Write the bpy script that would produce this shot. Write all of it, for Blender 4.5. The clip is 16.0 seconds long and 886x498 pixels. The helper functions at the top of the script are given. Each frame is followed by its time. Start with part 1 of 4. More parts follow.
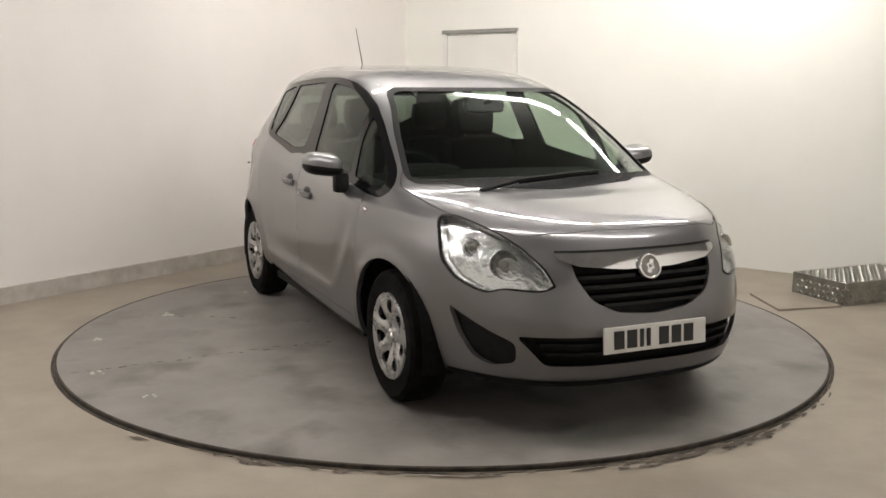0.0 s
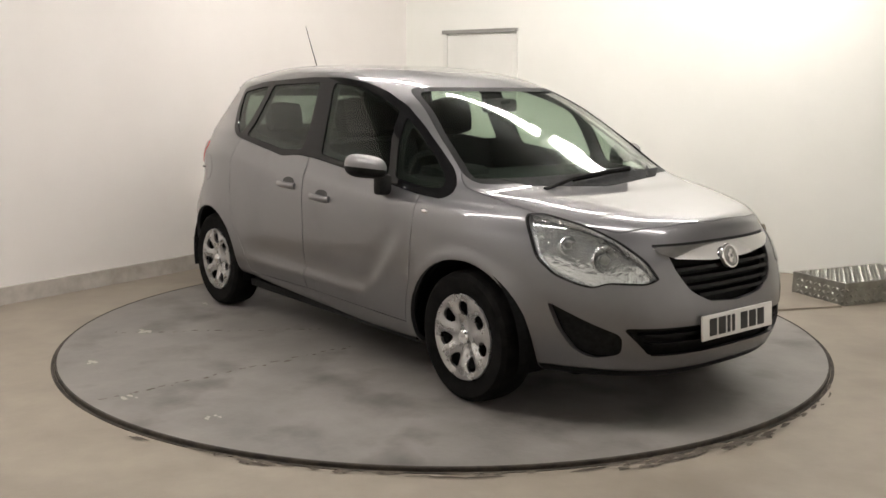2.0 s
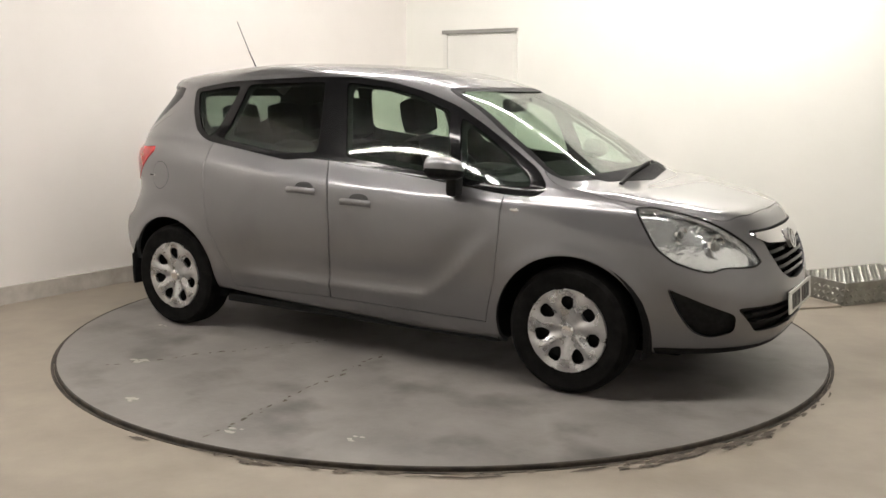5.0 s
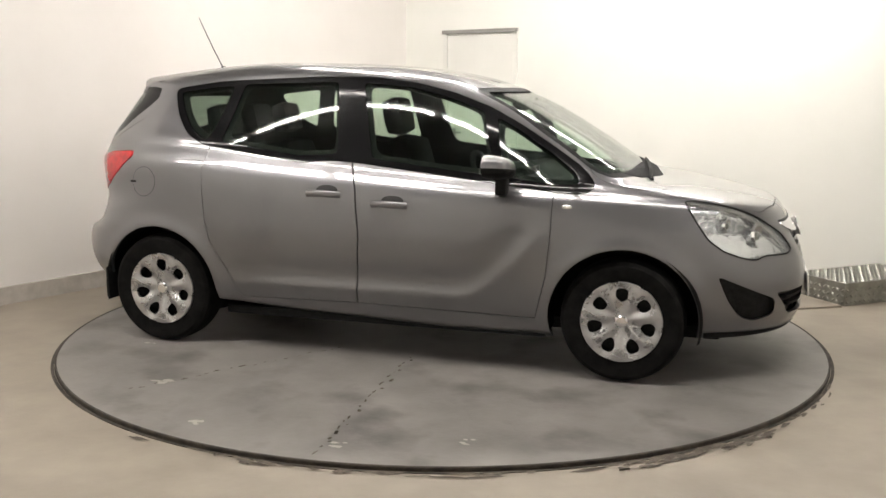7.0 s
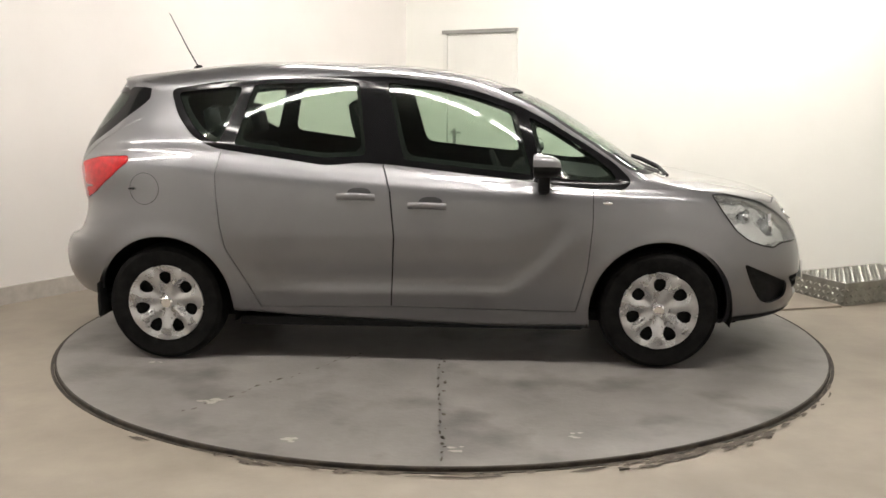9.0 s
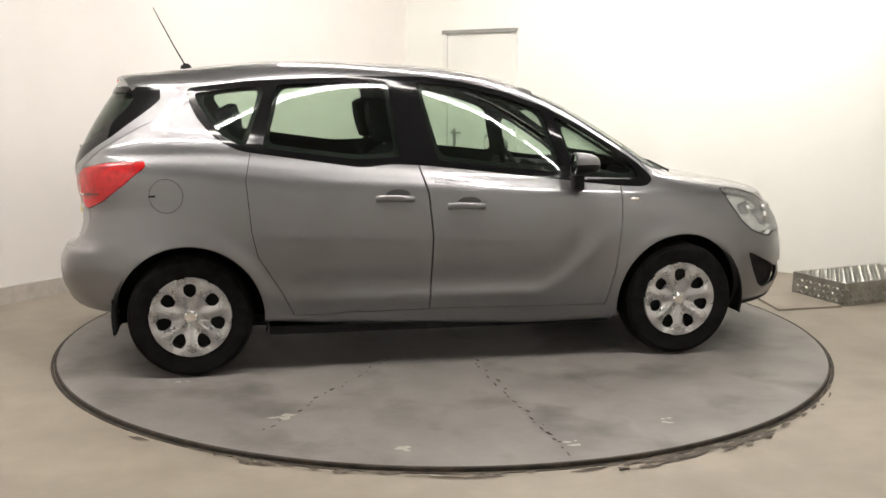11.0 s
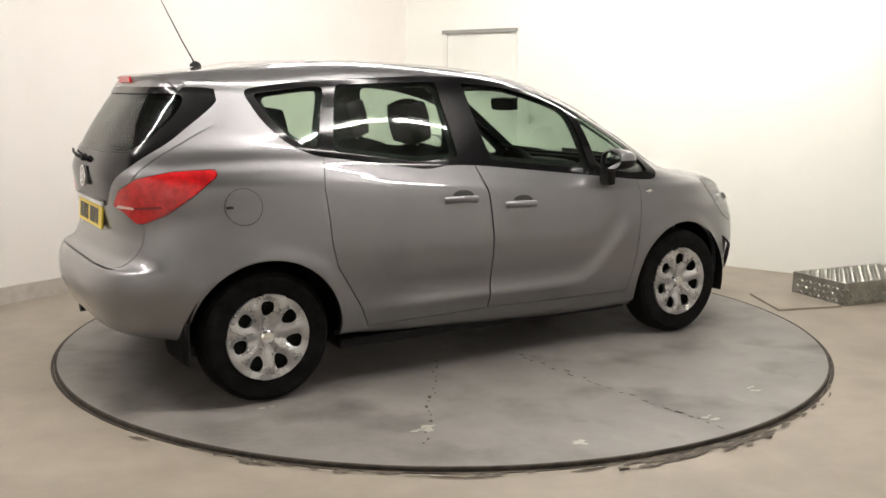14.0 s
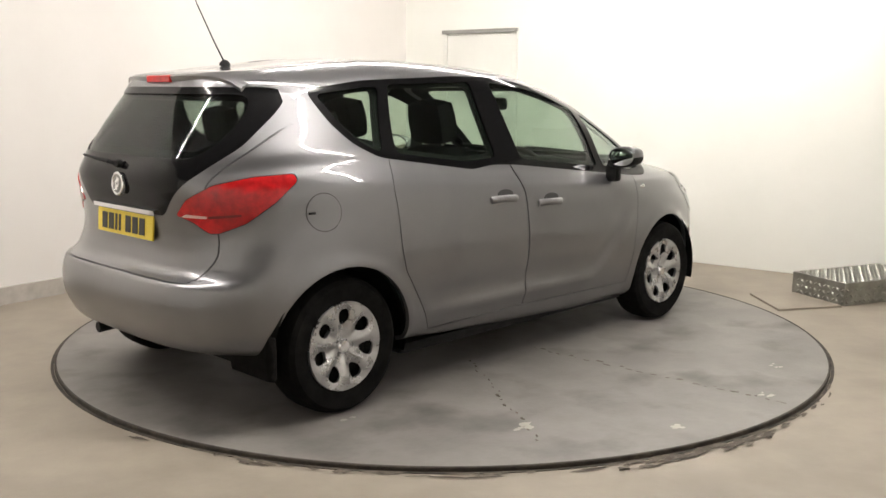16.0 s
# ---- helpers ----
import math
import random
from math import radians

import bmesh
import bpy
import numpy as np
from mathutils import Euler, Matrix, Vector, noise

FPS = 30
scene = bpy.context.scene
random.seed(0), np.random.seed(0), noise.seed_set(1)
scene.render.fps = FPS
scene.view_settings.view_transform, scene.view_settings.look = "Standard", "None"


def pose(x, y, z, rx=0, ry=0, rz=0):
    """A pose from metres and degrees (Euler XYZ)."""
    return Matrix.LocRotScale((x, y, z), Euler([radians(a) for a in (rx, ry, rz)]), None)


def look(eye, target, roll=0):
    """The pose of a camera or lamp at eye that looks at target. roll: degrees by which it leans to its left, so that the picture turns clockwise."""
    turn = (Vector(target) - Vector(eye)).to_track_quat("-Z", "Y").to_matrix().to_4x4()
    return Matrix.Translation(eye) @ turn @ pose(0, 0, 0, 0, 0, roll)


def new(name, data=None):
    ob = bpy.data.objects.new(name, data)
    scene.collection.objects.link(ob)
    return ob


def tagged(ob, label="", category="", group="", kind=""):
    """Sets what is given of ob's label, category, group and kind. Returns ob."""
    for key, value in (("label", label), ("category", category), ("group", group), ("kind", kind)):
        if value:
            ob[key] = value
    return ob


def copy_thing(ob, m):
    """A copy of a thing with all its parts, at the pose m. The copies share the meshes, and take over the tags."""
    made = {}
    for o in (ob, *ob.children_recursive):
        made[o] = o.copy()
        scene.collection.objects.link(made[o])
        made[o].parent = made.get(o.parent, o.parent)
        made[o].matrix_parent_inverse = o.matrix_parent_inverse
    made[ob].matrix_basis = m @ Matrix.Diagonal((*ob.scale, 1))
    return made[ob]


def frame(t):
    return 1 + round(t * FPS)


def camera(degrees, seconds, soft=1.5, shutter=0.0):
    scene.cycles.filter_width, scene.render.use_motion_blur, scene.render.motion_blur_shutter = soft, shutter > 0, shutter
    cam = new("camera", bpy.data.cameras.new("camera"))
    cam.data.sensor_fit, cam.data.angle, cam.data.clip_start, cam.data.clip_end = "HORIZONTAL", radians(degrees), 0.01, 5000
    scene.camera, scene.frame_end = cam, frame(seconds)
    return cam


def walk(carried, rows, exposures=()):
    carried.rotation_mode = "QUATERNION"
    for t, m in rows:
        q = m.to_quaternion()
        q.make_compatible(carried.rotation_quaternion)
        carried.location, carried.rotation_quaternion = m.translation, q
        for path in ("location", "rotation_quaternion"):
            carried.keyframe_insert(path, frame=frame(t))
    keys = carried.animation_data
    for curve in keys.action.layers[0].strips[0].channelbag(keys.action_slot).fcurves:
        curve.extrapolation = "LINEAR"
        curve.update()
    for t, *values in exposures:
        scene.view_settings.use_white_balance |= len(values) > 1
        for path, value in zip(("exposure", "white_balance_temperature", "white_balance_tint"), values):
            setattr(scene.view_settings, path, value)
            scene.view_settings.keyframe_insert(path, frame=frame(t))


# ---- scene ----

from mathutils.bvhtree import BVHTree

# camera: fixed on a stand, looking slightly down
EYE = look((0.0, -5.84, 1.471), (0.0, -0.84, 1.471 - 5.0 * math.tan(radians(9.4844))), 0.257)
cam = camera(49.40, 16.0, soft=1.55)
walk(cam, [(0, EYE), (16, EYE)], exposures=[(0, -0.30, 6500, 12), (2.5, -0.20, 6500, 12), (6.5, 0.0, 6500, 11), (8.5, 0.05, 6500, 11), (12.5, 0.12, 6500, 11), (16, 0.11, 6500, 11)])

# turntable and car turn together about the world's z axis
START, RATE = -65.53, 6.9285
CAR_X, CAR_Y = -0.135, 0.033
FLOOR = -0.02
CEIL = 3.05

# ---------------------------------------------------------------- light
world = bpy.data.worlds.new("world")
scene.world = world
world.use_nodes = True
world.node_tree.nodes["Background"].inputs[0].default_value = (0.9, 0.95, 1.0, 1)
world.node_tree.nodes["Background"].inputs[1].default_value = 0.05


# ---------------------------------------------------------------- materials
def shader(name, base, rough=0.5, metal=0.0, coat=0.0, spec=0.5, emit=None, power=0.0):
    m = bpy.data.materials.new(name)
    m.use_nodes = True
    b = m.node_tree.nodes["Principled BSDF"]
    b.inputs["Base Color"].default_value = (*base, 1)
    b.inputs["Roughness"].default_value = rough
    b.inputs["Metallic"].default_value = metal
    b.inputs["Coat Weight"].default_value = coat
    b.inputs["Coat Roughness"].default_value = 0.04
    b.inputs["Specular IOR Level"].default_value = spec
    if emit:
        b.inputs["Emission Color"].default_value = (*emit, 1)
        b.inputs["Emission Strength"].default_value = power
    return m


def varied(m, dark, light, scale, detail=5.0, low=0.35, high=0.65, bump=0.0, bump_scale=60.0, rough=None, stretch=(1, 1, 1), second=None):
    """Noise between two colours at one scale, a second, coarser one over it, and fine relief."""
    t = m.node_tree
    b = t.nodes["Principled BSDF"]
    co = t.nodes.new("ShaderNodeTexCoord")
    mp = t.nodes.new("ShaderNodeMapping")
    mp.inputs["Scale"].default_value = stretch
    t.links.new(co.outputs["Object"], mp.inputs["Vector"])
    n = t.nodes.new("ShaderNodeTexNoise")
    n.inputs["Scale"].default_value, n.inputs["Detail"].default_value = scale, detail
    n.inputs["Roughness"].default_value = 0.6
    t.links.new(mp.outputs["Vector"], n.inputs["Vector"])
    r = t.nodes.new("ShaderNodeValToRGB")
    r.color_ramp.elements[0].position, r.color_ramp.elements[1].position = low, high
    r.color_ramp.elements[0].color, r.color_ramp.elements[1].color = (*dark, 1), (*light, 1)
    t.links.new(n.outputs["Fac"], r.inputs["Fac"])
    out = r.outputs["Color"]
    if second:
        col, sc, lo, hi = second
        n2 = t.nodes.new("ShaderNodeTexNoise")
        n2.inputs["Scale"].default_value, n2.inputs["Detail"].default_value = sc, 4
        t.links.new(mp.outputs["Vector"], n2.inputs["Vector"])
        r2 = t.nodes.new("ShaderNodeValToRGB")
        r2.color_ramp.elements[0].position, r2.color_ramp.elements[1].position = lo, hi
        r2.color_ramp.elements[0].color, r2.color_ramp.elements[1].color = (0, 0, 0, 1), (1, 1, 1, 1)
        t.links.new(n2.outputs["Fac"], r2.inputs["Fac"])
        mix = t.nodes.new("ShaderNodeMix")
        mix.data_type = "RGBA"
        t.links.new(r2.outputs["Color"], mix.inputs[0])
        t.links.new(out, mix.inputs[6])
        mix.inputs[7].default_value = (*col, 1)
        out = mix.outputs[2]
    t.links.new(out, b.inputs["Base Color"])
    if rough:
        mr = t.nodes.new("ShaderNodeMapRange")
        mr.inputs[3].default_value, mr.inputs[4].default_value = rough
        t.links.new(n.outputs["Fac"], mr.inputs[0])
        t.links.new(mr.outputs[0], b.inputs["Roughness"])
    if bump:
        n3 = t.nodes.new("ShaderNodeTexNoise")
        n3.inputs["Scale"].default_value, n3.inputs["Detail"].default_value = bump_scale, 4
        t.links.new(mp.outputs["Vector"], n3.inputs["Vector"])
        bp = t.nodes.new("ShaderNodeBump")
        bp.inputs["Strength"].default_value, bp.inputs["Distance"].default_value = bump, 0.01
        t.links.new(n3.outputs["Fac"], bp.inputs["Height"])
        t.links.new(bp.outputs["Normal"], b.inputs["Normal"])
    return m


def thin_glass(name, tint, gloss=0.02):
    """Thin automotive glass: straight through with a tint, and a fresnel reflection."""
    m = bpy.data.materials.new(name)
    m.use_nodes = True
    t = m.node_tree
    t.nodes.remove(t.nodes["Principled BSDF"])
    tr = t.nodes.new("ShaderNodeBsdfTransparent")
    tr.inputs[0].default_value = (*tint, 1)
    gl = t.nodes.new("ShaderNodeBsdfGlossy")
    gl.inputs["Roughness"].default_value = gloss
    lw = t.nodes.new("ShaderNodeLayerWeight")
    lw.inputs[0].default_value = 0.5
    pw = t.nodes.new("ShaderNodeMath")
    pw.operation = "POWER"
    pw.inputs[1].default_value = 5.0
    fr = t.nodes.new("ShaderNodeMath")
    fr.operation = "MULTIPLY_ADD"
    fr.inputs[1].default_value, fr.inputs[2].default_value = 0.9, 0.022
    t.links.new(lw.outputs["Facing"], pw.inputs[0])
    t.links.new(pw.outputs[0], fr.inputs[0])
    mx = t.nodes.new("ShaderNodeMixShader")
    t.links.new(fr.outputs[0], mx.inputs[0])
    t.links.new(tr.outputs[0], mx.inputs[1])
    t.links.new(gl.outputs[0], mx.inputs[2])
    t.links.new(mx.outputs[0], t.nodes["Material Output"].inputs[0])
    return m


PAINT = shader("silver_paint", (0.22, 0.22, 0.225), 0.42, 0.8, 1.0)
varied(PAINT, (0.153, 0.152, 0.157), (0.188, 0.187, 0.192), 900, 2, rough=(0.33, 0.42), second=((0.151, 0.150, 0.155), 2.2, 0.55, 0.75))
PAINT.node_tree.nodes["Principled BSDF"].inputs["Coat Roughness"].default_value = 0.015
PAINT.node_tree.nodes["Principled BSDF"].inputs["Coat IOR"].default_value = 1.6
# near-black that stands in for shade in the handle cups and filler gap
SHADE_DARK = shader("painted_shade", (0.02, 0.02, 0.02), 0.6)
BLACK_GLOSS = shader("black_gloss_trim", (0.005, 0.005, 0.0055), 0.1, 0, 0.0, 0.2)
BLACK = varied(shader("black_plastic", (0.02, 0.02, 0.02), 0.6, spec=0.15), (0.006, 0.006, 0.006), (0.012, 0.012, 0.012), 40, bump=0.15, bump_scale=300)
RUBBER = varied(shader("tyre_rubber", (0.02, 0.02, 0.02), 0.85, spec=0.06), (0.005, 0.005, 0.005), (0.011, 0.0105, 0.01), 18, bump=0.2, bump_scale=150)
SILVER = varied(shader("wheel_cover_silver", (0.5, 0.5, 0.5), 0.3, 0.8, 0.3), (0.40, 0.40, 0.40), (0.52, 0.52, 0.52), 14, rough=(0.22, 0.34))
CHROME = shader("chrome", (0.85, 0.85, 0.86), 0.08, 1.0)
GLASS = thin_glass("window_glass", (0.82, 0.88, 0.83))
GLASS_DARK = thin_glass("rear_glass", (0.5, 0.54, 0.51))
LAMP_GLASS = thin_glass("headlamp_lens", (0.93, 0.94, 0.94))
REFLECTOR = varied(shader("headlamp_reflector", (0.9, 0.9, 0.9), 0.16, 0.85), (0.82, 0.82, 0.83), (0.95, 0.95, 0.95), 20, 3, bump=1.0, bump_scale=20)
RED_LAMP = varied(shader("tail_lamp_red", (0.55, 0.01, 0.015), 0.2, 0, 0.35), (0.34, 0.004, 0.006), (0.58, 0.009, 0.012), 24, 3)
RED_LAMP.node_tree.nodes["Principled BSDF"].inputs["Transmission Weight"].default_value = 0.05
RED_RIB = shader("tail_lamp_rib", (0.16, 0.002, 0.004), 0.25, 0, 0.6)
REVERSE = shader("reversing_lens", (0.7, 0.5, 0.45), 0.2, 0, 0.8)
PLATE_WHITE = shader("plate_white", (0.75, 0.75, 0.72), 0.35)
PLATE_YELLOW = shader("plate_yellow", (0.72, 0.55, 0.05), 0.35)
INK = shader("plate_ink", (0.015, 0.015, 0.015), 0.4)
CLOTH = varied(shader("seat_cloth", (0.03, 0.03, 0.032), 0.9, spec=0.1), (0.008, 0.008, 0.009), (0.02, 0.02, 0.021), 60, bump=0.3, bump_scale=400)
TRIM = varied(shader("interior_trim", (0.03, 0.03, 0.031), 0.75, spec=0.15), (0.009, 0.009, 0.0095), (0.02, 0.02, 0.0205), 30, bump=0.15, bump_scale=250)
LINER = varied(shader("head_lining", (0.35, 0.34, 0.32), 0.9), (0.31, 0.3, 0.28), (0.38, 0.37, 0.35), 40)
MIRROR = shader("mirror_glass", (0.9, 0.9, 0.9), 0.02, 1.0)
CONCRETE = varied(shader("floor_concrete", (0.3, 0.28, 0.25), 0.6), (0.25, 0.216, 0.175), (0.335, 0.294, 0.24), 3.0, 7, 0.3, 0.7, bump=0.12, bump_scale=30,
                  rough=(0.45, 0.7), second=((0.205, 0.175, 0.14), 1.1, 0.55, 0.8))
DECK = varied(shader("turntable_deck", (0.28, 0.265, 0.25), 0.5), (0.155, 0.144, 0.136), (0.248, 0.231, 0.216), 2.6, 8, 0.32, 0.66, bump=0.12, bump_scale=40,
              rough=(0.38, 0.65), second=((0.078, 0.072, 0.067), 2.3, 0.52, 0.76))
RIM_DARK = varied(shader("rusty_rim", (0.03, 0.025, 0.02), 0.8), (0.02, 0.017, 0.014), (0.06, 0.048, 0.036), 12)
WALL = varied(shader("white_wall_paint", (0.78, 0.77, 0.74), 0.6), (0.76, 0.75, 0.72), (0.8, 0.79, 0.765), 1.3, 5, bump=0.05, bump_scale=25)
# the tint each wall takes on under the lamps is put into its white
WALL_PINK_CAST = varied(shader("white_wall_pink_cast", (0.78, 0.75, 0.72), 0.6), (0.755, 0.725, 0.695), (0.79, 0.762, 0.732), 1.1, 5, bump=0.05, bump_scale=25)
WALL_GREEN_CAST = varied(shader("white_wall_green_cast", (0.79, 0.79, 0.745), 0.6), (0.765, 0.768, 0.722), (0.80, 0.80, 0.755), 1.2, 5, bump=0.05, bump_scale=25)
CEILING = varied(shader("grey_ceiling", (0.2, 0.2, 0.2), 0.8), (0.17, 0.17, 0.168), (0.23, 0.228, 0.225), 1.6)
DIRT = varied(shader("dirt", (0.08, 0.065, 0.05), 0.9), (0.06, 0.05, 0.04), (0.15, 0.126, 0.1), 20)
PLINTH = varied(shader("grey_plinth", (0.42, 0.39, 0.35), 0.7), (0.36, 0.33, 0.29), (0.5, 0.47, 0.43), 5, bump=0.2, bump_scale=20)
STEEL = varied(shader("chequer_steel", (0.4, 0.4, 0.37), 0.4, 0.85), (0.25, 0.25, 0.225), (0.38, 0.375, 0.34), 9, rough=(0.34, 0.5))
DOOR_PAINT = varied(shader("door_paint", (0.74, 0.74, 0.7), 0.45), (0.72, 0.72, 0.68), (0.76, 0.76, 0.72), 2)
GREY_METAL = varied(shader("grey_metal", (0.32, 0.32, 0.3), 0.45, 0.6), (0.26, 0.26, 0.245), (0.36, 0.36, 0.34), 6)
FITTING = shader("lamp_fitting", (0.8, 0.8, 0.8), 0.4)
TUBE = shader("lamp_tube", (1, 1, 1), 0.3, emit=(1.0, 0.95, 0.885), power=104.0)


# ---------------------------------------------------------------- mesh helpers
def part(name, bm, material, parent=None, label="", smooth=False):
    """Links a bmesh (or mesh) as one object under a thing or a part."""
    if isinstance(bm, bmesh.types.BMesh):
        me = bpy.data.meshes.new(name)
        bm.normal_update()
        bm.to_mesh(me)
        bm.free()
        if smooth:
            me.shade_smooth()
            me.set_sharp_from_angle(angle=radians(35))
    else:
        me = bm
    me.materials.clear()
    for m in material if isinstance(material, (list, tuple)) else [material]:
        if m.name not in me.materials:
            me.materials.append(m)
    ob = new(name, me)
    if parent:
        ob.parent = parent
    if label:
        tagged(ob, label)
    return ob


def box(bm, x0, x1, y0, y1, z0, z1, m=None, bevel=0.0):
    r = bmesh.ops.create_cube(bm, size=1.0)
    vs = r["verts"]
    for v in vs:
        v.co = Vector(((x0 + x1) / 2 + v.co.x * (x1 - x0), (y0 + y1) / 2 + v.co.y * (y1 - y0), (z0 + z1) / 2 + v.co.z * (z1 - z0)))
    if bevel:
        es = list({e for v in vs for e in v.link_edges})
        r = bmesh.ops.bevel(bm, geom=es, offset=bevel, segments=2, affect="EDGES", profile=0.6)
        vs = list({v for f in r["faces"] for v in f.verts} | {v for v in vs if v.is_valid})
    if m is not None:
        bmesh.ops.transform(bm, matrix=m, verts=vs)
    return bm


def boxed(x0, x1, y0, y1, z0, z1, bevel=0.0, m=None):
    return box(bmesh.new(), x0, x1, y0, y1, z0, z1, m, bevel)


def spun(profile, n=48, axis="y", closed=False):
    """A lathe: profile of (radius, height) about an axis through the origin."""
    bm = bmesh.new()
    rings = []
    for i in range(n):
        a = 2 * math.pi * i / n
        ring = []
        for r, h in profile:
            p = {"y": (r * math.cos(a), h, r * math.sin(a)), "z": (r * math.cos(a), r * math.sin(a), h), "x": (h, r * math.cos(a), r * math.sin(a))}[axis]
            ring.append(bm.verts.new(p))
        rings.append(ring)
    k = len(profile)
    for i in range(n):
        a, b = rings[i], rings[(i + 1) % n]
        for j in range(k if closed else k - 1):
            bm.faces.new((a[j], b[j], b[(j + 1) % k], a[(j + 1) % k]))
    bmesh.ops.remove_doubles(bm, verts=bm.verts, dist=1e-5)
    bmesh.ops.recalc_face_normals(bm, faces=bm.faces)
    return bm


def tube(points, radius, n=10, taper=1.0, bm=None):
    """A round bar along points."""
    bm = bm or bmesh.new()
    pts = [Vector(p) for p in points]
    rings = []
    for i, p in enumerate(pts):
        d = (pts[min(i + 1, len(pts) - 1)] - pts[max(i - 1, 0)]).normalized()
        q = d.to_track_quat("Z", "Y").to_matrix()
        r = radius * (1 + (taper - 1) * i / max(1, len(pts) - 1))
        rings.append([bm.verts.new(p + q @ Vector((r * math.cos(2 * math.pi * k / n), r * math.sin(2 * math.pi * k / n), 0))) for k in range(n)])
    for a, b in zip(rings, rings[1:]):
        for k in range(n):
            bm.faces.new((a[k], a[(k + 1) % n], b[(k + 1) % n], b[k]))
    bm.faces.new(rings[0][::-1])
    bm.faces.new(rings[-1])
    bmesh.ops.recalc_face_normals(bm, faces=bm.faces)
    return bm


def prism(poly, plane, a, b):
    """A closed prism over a polygon: plane 'xz' runs along y, 'yz' along x, 'xy' along z, from a to b."""
    bm = bmesh.new()
    put = {"xz": lambda u, v, w: (u, w, v), "yz": lambda u, v, w: (w, u, v), "xy": lambda u, v, w: (u, v, w)}[plane]
    lo = [bm.verts.new(put(u, v, a)) for u, v in poly]
    hi = [bm.verts.new(put(u, v, b)) for u, v in poly]
    bm.faces.new(lo)
    bm.faces.new(hi[::-1])
    for i in range(len(poly)):
        j = (i + 1) % len(poly)
        bm.faces.new((lo[j], lo[i], hi[i], hi[j]))
    bmesh.ops.recalc_face_normals(bm, faces=bm.faces)
    return bm


def rounded(poly, r, n=4):
    """The polygon with its corners rounded."""
    out = []
    for i, p in enumerate(poly):
        p, a, b = Vector(p), Vector(poly[i - 1]), Vector(poly[(i + 1) % len(poly)])
        ra = min(r, (a - p).length * 0.45)
        rb = min(r, (b - p).length * 0.45)
        s, e = p + (a - p).normalized() * ra, p + (b - p).normalized() * rb
        for k in range(n + 1):
            t = k / n
            q = s * (1 - t) ** 2 + p * 2 * t * (1 - t) + e * t * t
            out.append((q.x, q.y))
    return out


def inset(poly, d):
    """The polygon moved inwards by d."""
    area = sum(p[0] * q[1] - q[0] * p[1] for p, q in zip(poly, poly[1:] + poly[:1]))
    s = 1 if area > 0 else -1
    out = []
    for i, p in enumerate(poly):
        p, a, b = Vector(p), Vector(poly[i - 1]), Vector(poly[(i + 1) % len(poly)])
        u, v = (p - a).normalized(), (b - p).normalized()
        n1, n2 = Vector((-u.y, u.x)) * s, Vector((-v.y, v.x)) * s
        m = n1 + n2
        if m.length < 1e-6:
            m = n1
        m = m.normalized()
        out.append(tuple(p + m * d / max(0.4, m.dot(n1))))
    return out


def cut(mesh, tool, how):
    """The mesh cut by a tool: 'DIFFERENCE' or 'INTERSECT'. Returns a new mesh."""
    a = bpy.data.objects.new("cut_a", mesh)
    me = bpy.data.meshes.new("cut_b")
    tool.to_mesh(me)
    b = bpy.data.objects.new("cut_b", me)
    scene.collection.objects.link(a)
    scene.collection.objects.link(b)
    md = a.modifiers.new("cut", "BOOLEAN")
    md.operation, md.object, md.solver = how, b, "MANIFOLD"
    deps = bpy.context.evaluated_depsgraph_get()
    deps.update()
    out = bpy.data.meshes.new_from_object(a.evaluated_get(deps), depsgraph=deps)
    bpy.data.objects.remove(a)
    bpy.data.objects.remove(b)
    bpy.data.meshes.remove(me)
    return out


# ---------------------------------------------------------------- the room
LEFT = (Vector((-2.5, 1.45, 0)), Vector((0.582, 0.813, 0)))
RIGHT = (Vector((2.5, 2.22, 0)), Vector((0.8, -0.6, 0)))
CORNER = Vector((-0.394, 4.39, 0))


def slab(name, a, b, z0, z1, thick, material, label, inward):
    """An upright wall from a to b, thickened away from the room."""
    d = (b - a).normalized()
    n = Vector((-d.y, d.x, 0))
    if n.dot(inward) > 0:
        n = -n
    bm = prism([(a.x, a.y), (b.x, b.y), (b.x + n.x * thick, b.y + n.y * thick), (a.x + n.x * thick, a.y + n.y * thick)], "xy", z0, z1)
    return tagged(part(name, bm, material), label, "wall", kind="structure")


